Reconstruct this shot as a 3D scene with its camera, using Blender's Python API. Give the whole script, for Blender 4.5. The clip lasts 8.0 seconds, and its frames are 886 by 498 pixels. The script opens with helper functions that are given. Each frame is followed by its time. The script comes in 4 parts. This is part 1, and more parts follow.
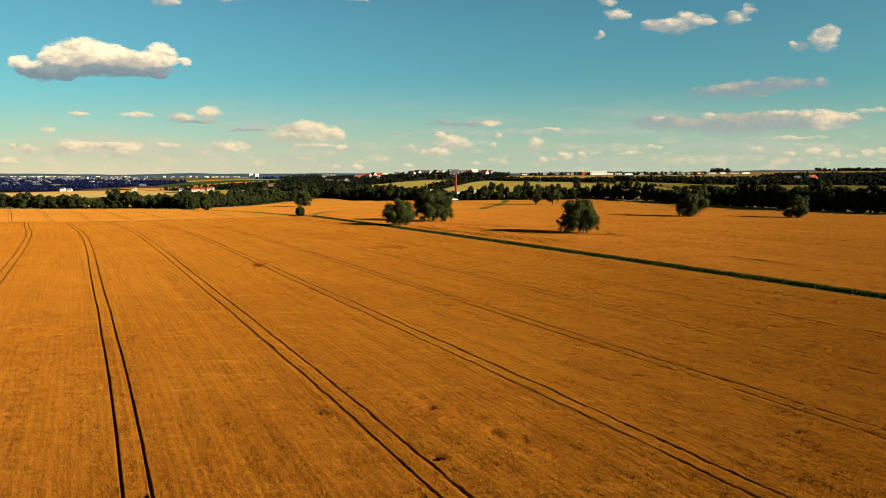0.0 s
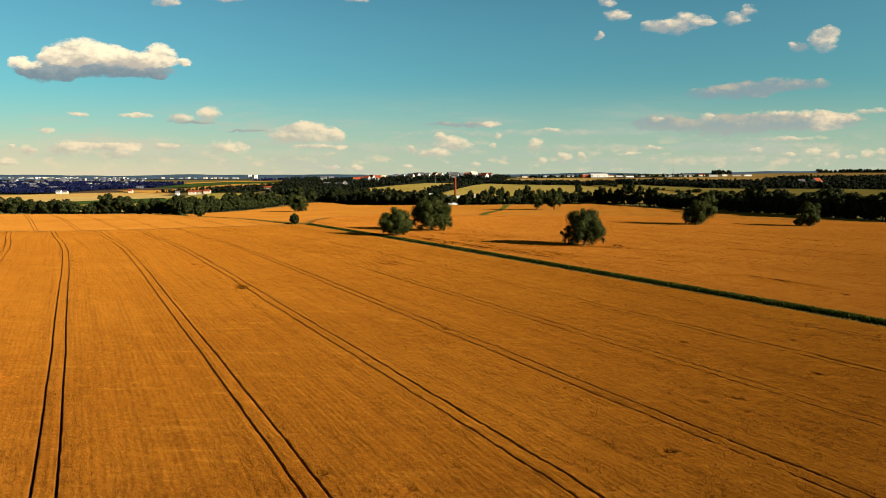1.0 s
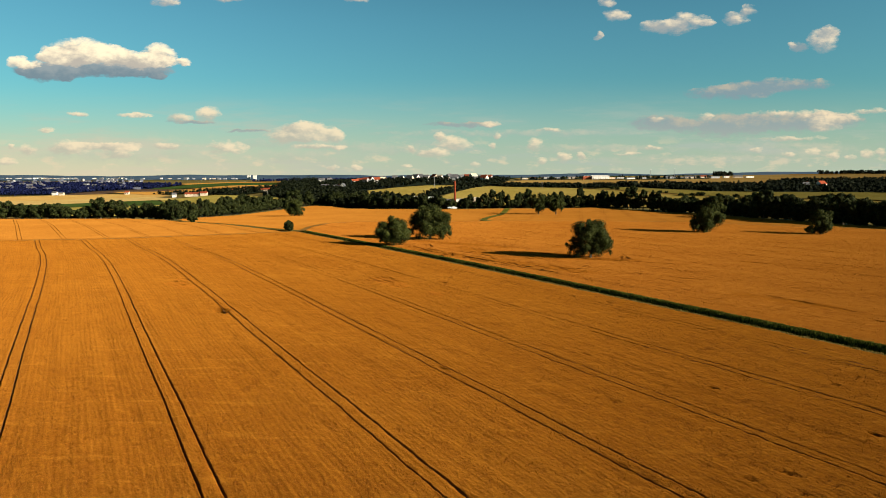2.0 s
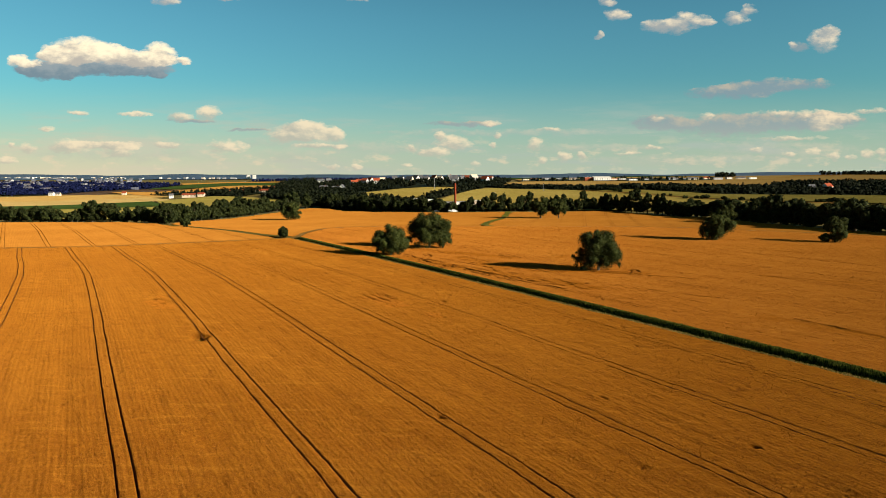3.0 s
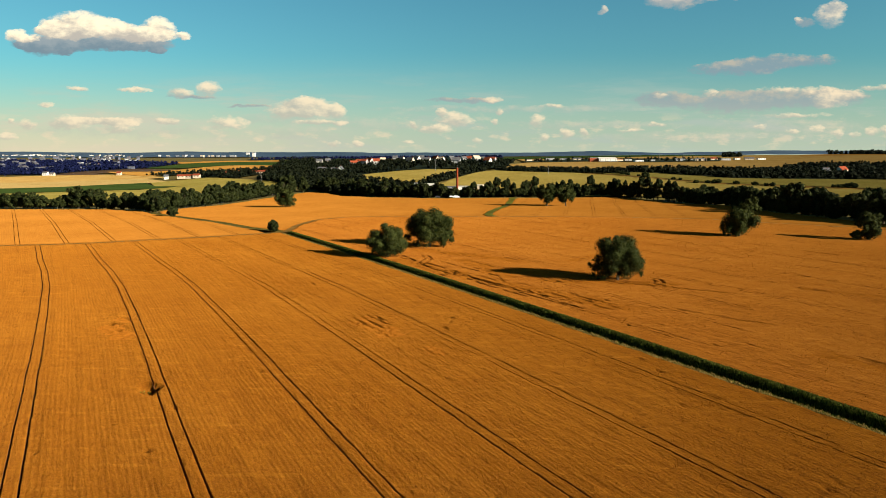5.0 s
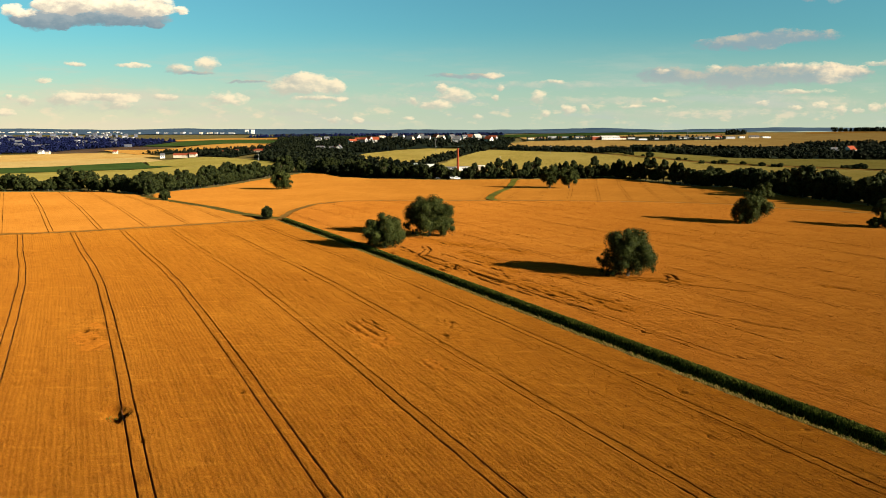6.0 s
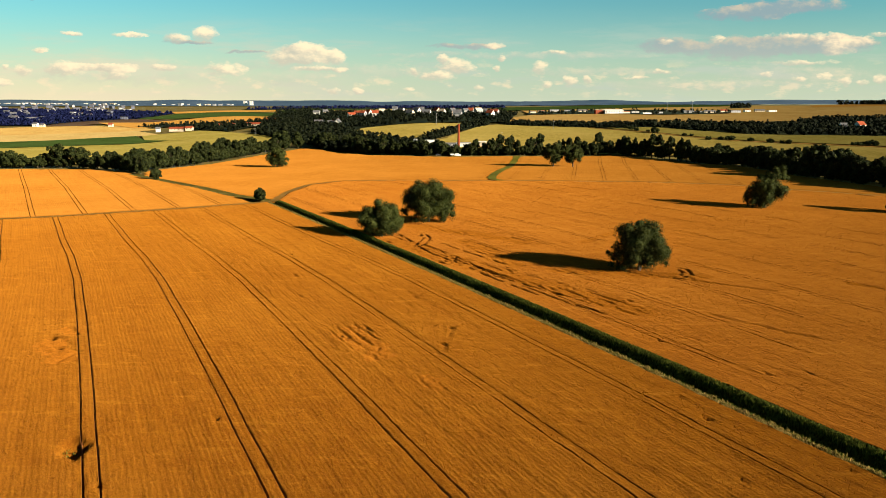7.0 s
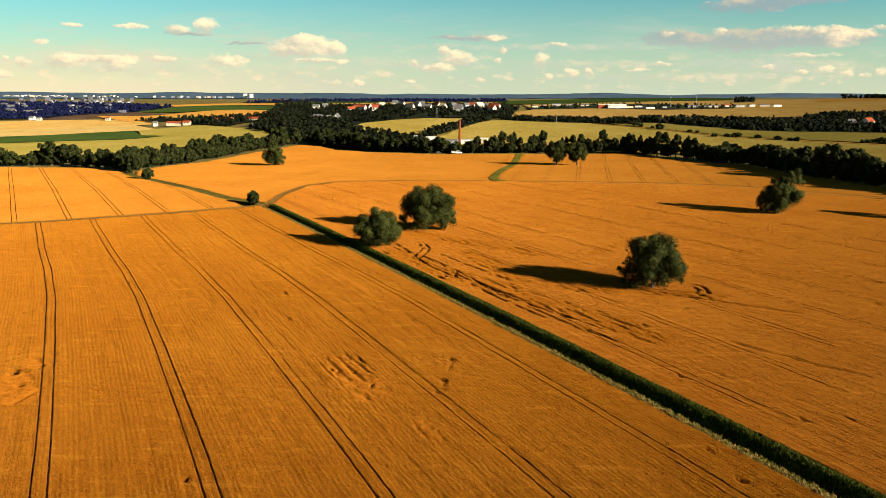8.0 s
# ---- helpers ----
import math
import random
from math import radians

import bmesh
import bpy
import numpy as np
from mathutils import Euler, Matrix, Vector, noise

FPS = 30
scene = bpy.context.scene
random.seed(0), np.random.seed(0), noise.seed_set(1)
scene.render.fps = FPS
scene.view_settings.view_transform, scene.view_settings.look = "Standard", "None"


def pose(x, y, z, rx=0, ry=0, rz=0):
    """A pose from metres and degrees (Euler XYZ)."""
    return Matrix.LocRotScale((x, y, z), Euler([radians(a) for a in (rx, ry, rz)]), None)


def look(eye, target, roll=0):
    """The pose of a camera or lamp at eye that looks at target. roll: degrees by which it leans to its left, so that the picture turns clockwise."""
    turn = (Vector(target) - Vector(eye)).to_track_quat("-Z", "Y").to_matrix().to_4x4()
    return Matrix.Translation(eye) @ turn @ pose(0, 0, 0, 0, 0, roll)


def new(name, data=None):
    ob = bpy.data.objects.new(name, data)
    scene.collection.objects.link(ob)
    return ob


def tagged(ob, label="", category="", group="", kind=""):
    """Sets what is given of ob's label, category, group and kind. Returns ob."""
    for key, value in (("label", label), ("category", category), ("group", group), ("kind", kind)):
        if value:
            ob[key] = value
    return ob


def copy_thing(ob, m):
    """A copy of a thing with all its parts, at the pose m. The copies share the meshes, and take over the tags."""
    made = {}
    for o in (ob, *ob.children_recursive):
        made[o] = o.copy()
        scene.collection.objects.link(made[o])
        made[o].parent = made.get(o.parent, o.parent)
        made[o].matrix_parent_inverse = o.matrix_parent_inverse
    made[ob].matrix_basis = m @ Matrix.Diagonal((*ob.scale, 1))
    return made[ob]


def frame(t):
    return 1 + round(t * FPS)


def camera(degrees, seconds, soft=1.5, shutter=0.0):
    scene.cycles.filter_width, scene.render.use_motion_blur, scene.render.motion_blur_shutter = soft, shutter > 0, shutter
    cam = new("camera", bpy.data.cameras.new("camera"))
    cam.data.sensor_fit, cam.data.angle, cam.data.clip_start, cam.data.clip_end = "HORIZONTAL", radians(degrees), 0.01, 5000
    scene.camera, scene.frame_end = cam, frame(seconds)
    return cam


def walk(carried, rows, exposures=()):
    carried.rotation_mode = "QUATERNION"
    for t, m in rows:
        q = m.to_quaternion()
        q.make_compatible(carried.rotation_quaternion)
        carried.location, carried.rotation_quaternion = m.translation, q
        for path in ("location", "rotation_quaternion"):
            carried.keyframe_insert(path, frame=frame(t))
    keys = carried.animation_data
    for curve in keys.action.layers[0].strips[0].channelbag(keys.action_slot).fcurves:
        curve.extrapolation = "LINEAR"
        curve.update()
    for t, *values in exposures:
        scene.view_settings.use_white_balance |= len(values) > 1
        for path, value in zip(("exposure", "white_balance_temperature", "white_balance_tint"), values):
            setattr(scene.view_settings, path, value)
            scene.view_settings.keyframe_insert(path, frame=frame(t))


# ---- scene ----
cam = camera(65.6, 8.0, 0.8)
PATH = [
    (0, (0.001, 0.0, 20.799), (0.001, 1.99, 20.594), -0.1),
    (0.5, (0.179, 6.478, 22.503), (0.181, 8.467, 22.299), -0.1),
    (1, (0.435, 12.406, 23.981), (0.436, 14.395, 23.778), -0.1),
    (1.5, (0.515, 18.387, 25.58), (0.517, 20.376, 25.377), -0.1),
    (3, (0.771, 37.523, 29.864), (0.773, 39.512, 29.659), 0.0),
    (3.5, (0.802, 43.625, 31.455), (0.802, 45.613, 31.237), 0.1),
    (4, (0.81, 49.579, 32.976), (0.81, 51.565, 32.746), 0.1),
    (4.5, (0.737, 55.672, 34.545), (0.736, 57.656, 34.298), 0.1),
    (6, (0.869, 73.794, 39.17), (0.866, 75.766, 38.833), 0.1),
    (6.5, (0.9, 79.994, 40.783), (0.897, 81.958, 40.405), 0.2),
    (7, (1.041, 86.23, 42.338), (1.037, 88.186, 41.922), 0.2),
    (7.5, (1.11, 92.157, 43.806), (1.105, 94.109, 43.37), 0.2),
    (8, (1.183, 98.469, 45.404), (1.177, 100.42, 44.967), 0.3),
]
EXPOSURES = [(0, 1.55, 6400, 10), (1.5, 1.51, 6250, 10), (3.5, 1.49, 6100, 10), (4.5, 1.53, 6080, 10), (6.0, 1.70, 6200, 10), (7.0, 1.81, 6450, 10), (8.0, 1.87, 6650, 10)]
walk(cam, [(t, look(eye, target, roll)) for t, eye, target, roll in PATH], EXPOSURES)

# ---- world, sun, exposure ----
SUN_TO = Vector((0.835, -0.455, 0.325)).normalized()     # towards the sun: low, behind and to the side
sun_data = bpy.data.lights.new("sun", "SUN")
sun_data.energy, sun_data.angle, sun_data.color = 5.0, radians(0.6), (1.0, 0.86, 0.66)
sun = new("sun", sun_data)
sun.matrix_world = SUN_TO.to_track_quat("Z", "Y").to_matrix().to_4x4()


class Nodes:
    """Short hand for building node trees."""

    def __init__(self, tree):
        self.tree = tree

    def add(self, kind, ins=None, mode="", blend="", clamp=False):
        n = self.tree.nodes.new(kind)
        if kind == "ShaderNodeMath":
            n.operation, n.use_clamp = mode, clamp
        elif kind == "ShaderNodeVectorMath":
            n.operation = mode
        elif kind == "ShaderNodeMapRange":
            n.interpolation_type = mode
        elif kind == "ShaderNodeMix":
            n.data_type, n.blend_type = mode, blend
        for k, v in (ins or {}).items():
            if isinstance(v, bpy.types.NodeSocket):
                self.tree.links.new(v, n.inputs[k])
            else:
                n.inputs[k].default_value = v
        return n

    def m(self, op, a, b=0.0, c=0.0, clamp=False):
        n = self.add("ShaderNodeMath", {0: a, 1: b, 2: c}, op, clamp=clamp)
        return n.outputs[0]

    def vm(self, op, a, b=(0, 0, 0), out=0):
        n = self.add("ShaderNodeVectorMath", {0: a, 1: b}, op)
        return n.outputs[out]

    def ramp(self, x, lo, hi, to_lo=0.0, to_hi=1.0):
        return self.add("ShaderNodeMapRange", {0: x, 1: lo, 2: hi, 3: to_lo, 4: to_hi}, "SMOOTHSTEP").outputs[0]

    def mix(self, f, a, b, blend="MIX"):
        n = self.add("ShaderNodeMix", {0: f, 6: a, 7: b}, "RGBA", blend)
        return n.outputs[2]

    def noise(self, vec, scale, detail=3.0, rough=0.55):
        return self.add("ShaderNodeTexNoise", {"Vector": vec, "Scale": scale, "Detail": detail, "Roughness": rough})


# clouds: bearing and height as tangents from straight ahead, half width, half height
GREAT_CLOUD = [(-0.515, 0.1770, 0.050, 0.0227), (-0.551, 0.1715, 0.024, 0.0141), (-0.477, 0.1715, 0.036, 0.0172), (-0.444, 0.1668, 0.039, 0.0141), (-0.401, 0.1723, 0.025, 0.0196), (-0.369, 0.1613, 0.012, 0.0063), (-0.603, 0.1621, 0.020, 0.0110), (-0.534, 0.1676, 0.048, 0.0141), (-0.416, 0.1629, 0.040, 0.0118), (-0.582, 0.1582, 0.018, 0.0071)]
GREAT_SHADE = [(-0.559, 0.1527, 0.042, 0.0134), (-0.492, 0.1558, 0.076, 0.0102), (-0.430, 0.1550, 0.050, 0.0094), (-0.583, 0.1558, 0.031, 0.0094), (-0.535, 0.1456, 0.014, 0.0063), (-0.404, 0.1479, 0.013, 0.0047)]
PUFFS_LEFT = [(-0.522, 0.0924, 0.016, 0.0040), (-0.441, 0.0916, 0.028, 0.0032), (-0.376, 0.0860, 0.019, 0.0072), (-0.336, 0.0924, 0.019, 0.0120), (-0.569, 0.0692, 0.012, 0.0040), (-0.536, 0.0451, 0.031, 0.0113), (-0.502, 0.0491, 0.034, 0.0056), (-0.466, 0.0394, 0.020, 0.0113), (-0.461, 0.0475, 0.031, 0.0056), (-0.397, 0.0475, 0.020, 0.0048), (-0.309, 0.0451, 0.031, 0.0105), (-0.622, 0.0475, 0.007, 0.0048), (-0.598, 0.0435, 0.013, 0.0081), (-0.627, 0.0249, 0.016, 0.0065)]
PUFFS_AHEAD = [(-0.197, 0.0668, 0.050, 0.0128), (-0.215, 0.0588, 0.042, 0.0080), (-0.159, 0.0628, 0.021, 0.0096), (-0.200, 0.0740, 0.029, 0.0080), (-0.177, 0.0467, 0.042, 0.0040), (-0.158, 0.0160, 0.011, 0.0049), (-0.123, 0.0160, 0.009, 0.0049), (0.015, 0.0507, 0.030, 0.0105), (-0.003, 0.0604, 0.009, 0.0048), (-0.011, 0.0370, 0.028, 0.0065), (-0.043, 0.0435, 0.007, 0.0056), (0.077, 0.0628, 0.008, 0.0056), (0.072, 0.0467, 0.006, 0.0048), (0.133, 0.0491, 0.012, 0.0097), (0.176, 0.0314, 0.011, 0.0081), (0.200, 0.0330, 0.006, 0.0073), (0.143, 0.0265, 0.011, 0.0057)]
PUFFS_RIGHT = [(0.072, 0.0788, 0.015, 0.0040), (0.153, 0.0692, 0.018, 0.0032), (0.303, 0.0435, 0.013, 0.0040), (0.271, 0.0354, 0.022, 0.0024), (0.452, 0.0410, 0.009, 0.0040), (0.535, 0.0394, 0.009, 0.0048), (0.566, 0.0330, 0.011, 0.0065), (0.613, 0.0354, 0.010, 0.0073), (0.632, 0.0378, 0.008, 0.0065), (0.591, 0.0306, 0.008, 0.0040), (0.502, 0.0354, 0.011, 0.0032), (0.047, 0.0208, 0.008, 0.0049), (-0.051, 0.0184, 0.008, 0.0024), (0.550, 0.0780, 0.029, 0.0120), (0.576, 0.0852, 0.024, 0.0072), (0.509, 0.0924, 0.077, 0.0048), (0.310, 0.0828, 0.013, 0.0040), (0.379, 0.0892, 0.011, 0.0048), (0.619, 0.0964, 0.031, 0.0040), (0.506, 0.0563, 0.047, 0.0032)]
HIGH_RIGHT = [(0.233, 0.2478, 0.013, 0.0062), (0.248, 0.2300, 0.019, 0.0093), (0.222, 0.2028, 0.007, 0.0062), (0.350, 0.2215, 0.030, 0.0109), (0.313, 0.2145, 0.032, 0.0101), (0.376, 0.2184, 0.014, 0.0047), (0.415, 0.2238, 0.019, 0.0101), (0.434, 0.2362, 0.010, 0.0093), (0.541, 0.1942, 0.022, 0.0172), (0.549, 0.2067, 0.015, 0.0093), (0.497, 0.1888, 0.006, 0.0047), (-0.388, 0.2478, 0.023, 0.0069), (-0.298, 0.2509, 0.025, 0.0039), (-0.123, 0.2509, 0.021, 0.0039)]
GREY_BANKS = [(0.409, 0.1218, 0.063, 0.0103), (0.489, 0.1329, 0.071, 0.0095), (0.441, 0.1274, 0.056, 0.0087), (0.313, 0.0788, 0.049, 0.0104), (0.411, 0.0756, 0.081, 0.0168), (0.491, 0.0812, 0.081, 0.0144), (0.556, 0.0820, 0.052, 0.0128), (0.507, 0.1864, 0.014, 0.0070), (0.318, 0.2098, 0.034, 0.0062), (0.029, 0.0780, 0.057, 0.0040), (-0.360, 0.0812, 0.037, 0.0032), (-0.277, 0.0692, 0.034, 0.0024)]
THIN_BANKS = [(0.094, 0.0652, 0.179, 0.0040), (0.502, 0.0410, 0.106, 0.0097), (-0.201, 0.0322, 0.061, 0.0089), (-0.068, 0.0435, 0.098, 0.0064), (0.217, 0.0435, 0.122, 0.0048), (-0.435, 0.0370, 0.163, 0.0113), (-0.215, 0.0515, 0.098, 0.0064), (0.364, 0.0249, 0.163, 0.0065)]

world = bpy.data.worlds.new("world")
scene.world = world
world.use_nodes = True
world.node_tree.nodes.clear()
W = Nodes(world.node_tree)
way = W.add("ShaderNodeTexCoord").outputs["Generated"]
sky = W.add("ShaderNodeTexSky")
sky.sky_type, sky.sun_disc = "NISHITA", False
sky.sun_elevation, sky.sun_rotation = math.asin(SUN_TO.z), math.atan2(SUN_TO.x, SUN_TO.y)
sky.altitude, sky.air_density, sky.dust_density, sky.ozone_density = 300, 1.0, 1.2, 1.5
xyz = W.add("ShaderNodeSeparateXYZ", {0: way})
ahead = W.m("MAXIMUM", xyz.outputs[1], 0.02)
u, v = W.m("DIVIDE", xyz.outputs[0], ahead), W.m("DIVIDE", xyz.outputs[2], ahead)
flat = W.add("ShaderNodeCombineXYZ", {0: u, 1: v, 2: 0.0}).outputs[0]
stretched = W.vm("MULTIPLY", flat, (1, 1.7, 1))
warp = W.vm("SUBTRACT", W.noise(stretched, 34, 5, 0.6).outputs["Color"], (0.5, 0.5, 0.5))
spot = W.vm("ADD", flat, W.vm("MULTIPLY", warp, (0.026, 0.015, 0)))
lump = W.m("SUBTRACT", W.noise(stretched, 58, 6, 0.62).outputs[0], 0.5)
billow = W.m("SUBTRACT", W.noise(stretched, 24, 4, 0.55).outputs[0], 0.5)


def heap(group, wide, tall, ragged, raised):
    """How deep a direction lies in a group of clouds, and how high up in them."""
    total = None
    for cu, cv, cw, ch in group:
        q = W.vm("MULTIPLY", W.vm("SUBTRACT", spot, (cu, cv + raised, 0)), (1 / (cw * wide), 1 / (ch * tall), 0))
        e = W.m("MAXIMUM", W.m("SUBTRACT", 1.0, W.vm("DOT_PRODUCT", q, q, out=1)), 0.0)
        both = W.vm("MULTIPLY", W.vm("ADD", q, (0, 0, 1)), W.add("ShaderNodeCombineXYZ", {0: e, 1: e, 2: e}).outputs[0])
        total = both if total is None else W.vm("ADD", total, both)
    part_of = W.add("ShaderNodeSeparateXYZ", {0: total})
    deep = part_of.outputs[2]
    shaken = W.m("SUBTRACT", W.m("MULTIPLY_ADD", lump, ragged, deep), W.m("MULTIPLY", W.ramp(deep, 0.25, 0.0), 0.5))
    up = W.m("MULTIPLY_ADD", part_of.outputs[0], 0.45, part_of.outputs[1])
    return shaken, W.m("DIVIDE", up, W.m("MAXIMUM", deep, 0.001))


# thin flat banks low over the horizon
bank = W.noise(W.vm("MULTIPLY", flat, (5, 34, 1)), 1.0, 5, 0.62).outputs[0]
low = W.m("MULTIPLY", W.ramp(v, 0.13, 0.05), W.ramp(v, -0.01, 0.012))
bank = W.m("MULTIPLY", W.ramp(bank, 0.46, 0.68), low)
puff = W.noise(W.vm("MULTIPLY", flat, (26, 60, 1)), 1.0, 5, 0.6).outputs[0]
puff = W.m("MULTIPLY", W.ramp(puff, 0.52, 0.68), W.m("MULTIPLY", W.ramp(v, 0.07, 0.03), W.ramp(v, 0.0, 0.02)))
TINT = (0.50, 1.02, 1.0, 1)
ZENITH = (0.11, 0.095, 0.06, 1)
steep = W.ramp(xyz.outputs[2], 0.2, 0.55)
clear = W.mix(1.0, sky.outputs[0], W.mix(steep, TINT, ZENITH), "MULTIPLY")
haze = W.ramp(v, 0.15, -0.03)
warm = W.m("MULTIPLY", W.ramp(u, 0.1, -0.6), W.ramp(v, 0.15, 0.0))
clear = W.mix(W.m("MULTIPLY", haze, 0.95), clear, W.mix(warm, (5.6, 6.1, 4.7, 1), (8.4, 7.1, 4.8, 1)))
low_down = W.ramp(v, 0.12, 0.02)
seen = W.mix(W.m("MULTIPLY", bank, 0.75), clear, W.mix(warm, (4.7, 5.3, 4.6, 1), (7.6, 6.4, 4.6, 1)))
seen = W.mix(W.m("MULTIPLY", puff, 0.6), seen, (8.6, 6.9, 4.7, 1))
PEACH, CREAM = (10.4, 8.2, 5.5, 1), (12.6, 10.4, 7.2, 1)
GREY_SKY = (5.2, 4.9, 4.1, 1)
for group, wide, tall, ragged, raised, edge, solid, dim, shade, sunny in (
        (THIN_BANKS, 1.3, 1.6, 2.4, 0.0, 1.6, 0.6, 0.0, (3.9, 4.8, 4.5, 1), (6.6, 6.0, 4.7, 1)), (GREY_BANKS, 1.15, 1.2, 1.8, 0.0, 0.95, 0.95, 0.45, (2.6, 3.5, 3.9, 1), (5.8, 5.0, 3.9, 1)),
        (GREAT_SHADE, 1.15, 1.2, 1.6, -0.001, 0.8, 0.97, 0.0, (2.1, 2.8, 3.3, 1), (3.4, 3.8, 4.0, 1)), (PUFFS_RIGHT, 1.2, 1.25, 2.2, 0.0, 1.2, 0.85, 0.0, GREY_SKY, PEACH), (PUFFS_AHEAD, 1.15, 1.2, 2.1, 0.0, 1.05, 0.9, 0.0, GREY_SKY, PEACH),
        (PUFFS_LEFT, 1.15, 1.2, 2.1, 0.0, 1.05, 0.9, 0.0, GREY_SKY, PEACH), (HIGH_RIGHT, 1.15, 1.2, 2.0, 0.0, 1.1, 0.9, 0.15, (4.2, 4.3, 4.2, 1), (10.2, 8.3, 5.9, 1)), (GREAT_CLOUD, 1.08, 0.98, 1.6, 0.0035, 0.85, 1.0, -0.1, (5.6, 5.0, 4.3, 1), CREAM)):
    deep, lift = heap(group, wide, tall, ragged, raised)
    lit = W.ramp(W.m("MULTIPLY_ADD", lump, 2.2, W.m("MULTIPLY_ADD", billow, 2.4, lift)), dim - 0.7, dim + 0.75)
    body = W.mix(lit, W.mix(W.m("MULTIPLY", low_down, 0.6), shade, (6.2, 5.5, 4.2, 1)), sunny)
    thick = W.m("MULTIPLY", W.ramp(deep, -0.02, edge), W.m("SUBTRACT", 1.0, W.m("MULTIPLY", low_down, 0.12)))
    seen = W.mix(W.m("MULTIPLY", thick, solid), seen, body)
seen = W.mix(1.0, seen, (0.69, 0.69, 0.65, 1), "MULTIPLY")
W.add("ShaderNodeOutputWorld", {0: W.add("ShaderNodeBackground", {0: seen, 1: 0.05}).outputs[0]})


# ---- materials ----
def material(name):
    mat = bpy.data.materials.new(name)
    mat.use_nodes = True
    mat.node_tree.nodes.clear()
    return mat, Nodes(mat.node_tree)


def finish(N, colour, rough=0.8, bump=None, strength=0.5, distance=0.1, specular=0.3, metallic=0.0, fuzz=None, chalky=0.0):
    ins = {"Base Color": colour, "Roughness": rough, "Diffuse Roughness": chalky, "Specular IOR Level": specular, "Metallic": metallic}
    if fuzz:
        ins["Sheen Weight"], ins["Sheen Roughness"], ins["Sheen Tint"] = fuzz[0], 0.45, fuzz[1]
    if bump is not None:
        ins["Normal"] = N.add("ShaderNodeBump", {"Height": bump, "Strength": strength, "Distance": distance}).outputs[0]
    N.add("ShaderNodeOutputMaterial", {0: N.add("ShaderNodeBsdfPrincipled", ins).outputs[0]})


def crop(name, dark, mid, light, angle, grain=2.2, relief=0.5, streak=0.5, fuzz=0.0, sown=False):
    """Standing grain: fine ears in clumps, drill rows along the angle (or along the sown rows), broad uneven ripening."""
    mat, N = material(name)
    at = N.add("ShaderNodeTexCoord").outputs["Object"]
    turned = N.add("ShaderNodeMapping", {"Vector": at, "Rotation": (0, 0, radians(angle))}).outputs[0]
    along = N.add("ShaderNodeTexCoord").outputs["UV"] if sown else turned
    rows = N.noise(N.vm("MULTIPLY", along, (1.1, 0.05, 0.1)), 1.0, 4, 0.7).outputs[0]
    ears = N.noise(N.vm("MULTIPLY", turned, (1.0, 0.6, 1.0)), grain, 4, 0.75).outputs[0]
    clump = N.noise(N.vm("MULTIPLY", turned, (1.0, 0.55, 1.0)), grain * 0.32, 4, 0.7).outputs[0]
    broad = N.noise(at, 0.018, 4, 0.6).outputs[0]
    patch = N.noise(at, 0.12, 4, 0.65).outputs[0]
    fine = N.noise(N.vm("MULTIPLY", along, (2.3, 0.05, 0.1)), 1.0, 3, 0.6).outputs[0]
    c = N.mix(N.ramp(ears, 0.34, 0.64), dark, mid)
    c = N.mix(N.m("MULTIPLY", N.ramp(clump, 0.50, 0.36), 0.55), c, dark)
    c = N.mix(N.m("MULTIPLY", N.ramp(clump, 0.55, 0.72), 0.5), c, light)
    c = N.mix(N.m("MULTIPLY", N.ramp(rows, 0.42, 0.75), streak), c, light)
    c = N.mix(N.m("MULTIPLY", N.ramp(broad, 0.35, 0.7), 0.5), c, light)
    c = N.mix(N.m("MULTIPLY", N.ramp(patch, 0.52, 0.75), 0.45), c, dark)
    c = N.mix(N.m("MULTIPLY", N.ramp(fine, 0.5, 0.3), 0.3), c, dark)
    height = N.m("MULTIPLY_ADD", clump, 0.9, N.m("MULTIPLY_ADD", rows, 0.4, ears))
    if sown:
        blown = N.noise(N.add("ShaderNodeMapping", {"Vector": at, "Rotation": (0, 0, radians(8)), "Scale": (0.10, 0.55, 1.0)}).outputs[0], 1.0, 4, 0.6).outputs[0]
        c = N.mix(N.m("MULTIPLY", N.ramp(blown, 0.56, 0.68), 0.6), c, light)
        shaken = N.vm("ADD", along, N.vm("MULTIPLY", N.noise(N.vm("MULTIPLY", along, (0.3, 0.05, 1)), 1.0, 3).outputs["Color"], (0.5, 0, 0)))
        wave = N.add("ShaderNodeTexWave", {"Vector": shaken, "Scale": 0.40, "Distortion": 1.6, "Detail": 2.0, "Detail Scale": 1.5}).outputs[1]
        worn = N.ramp(N.noise(N.vm("MULTIPLY", along, (0.06, 0.02, 1)), 1.0, 3).outputs[0], 0.42, 0.66)
        c = N.mix(N.m("MULTIPLY", N.m("MULTIPLY", N.ramp(wave, 0.5, 0.05), worn), 0.46), c, dark)
        height = N.m("MULTIPLY_ADD", wave, 0.15, height)
    finish(N, c, 0.9, height, relief, 0.25, 0.0, 0.0, (fuzz, tuple(min(1.0, k * 1.6) for k in light[:3]) + (1,)), 1.0)
    return mat


def plain(name, a, b, scale=1.0, rough=0.85, relief=0.3, metallic=0.0, distance=0.1):
    """Two tones mixed at a large and a small scale."""
    mat, N = material(name)
    at = N.add("ShaderNodeTexCoord").outputs["Object"]
    n1, n2 = N.noise(at, scale, 4, 0.65).outputs[0], N.noise(at, scale * 0.12, 3).outputs[0]
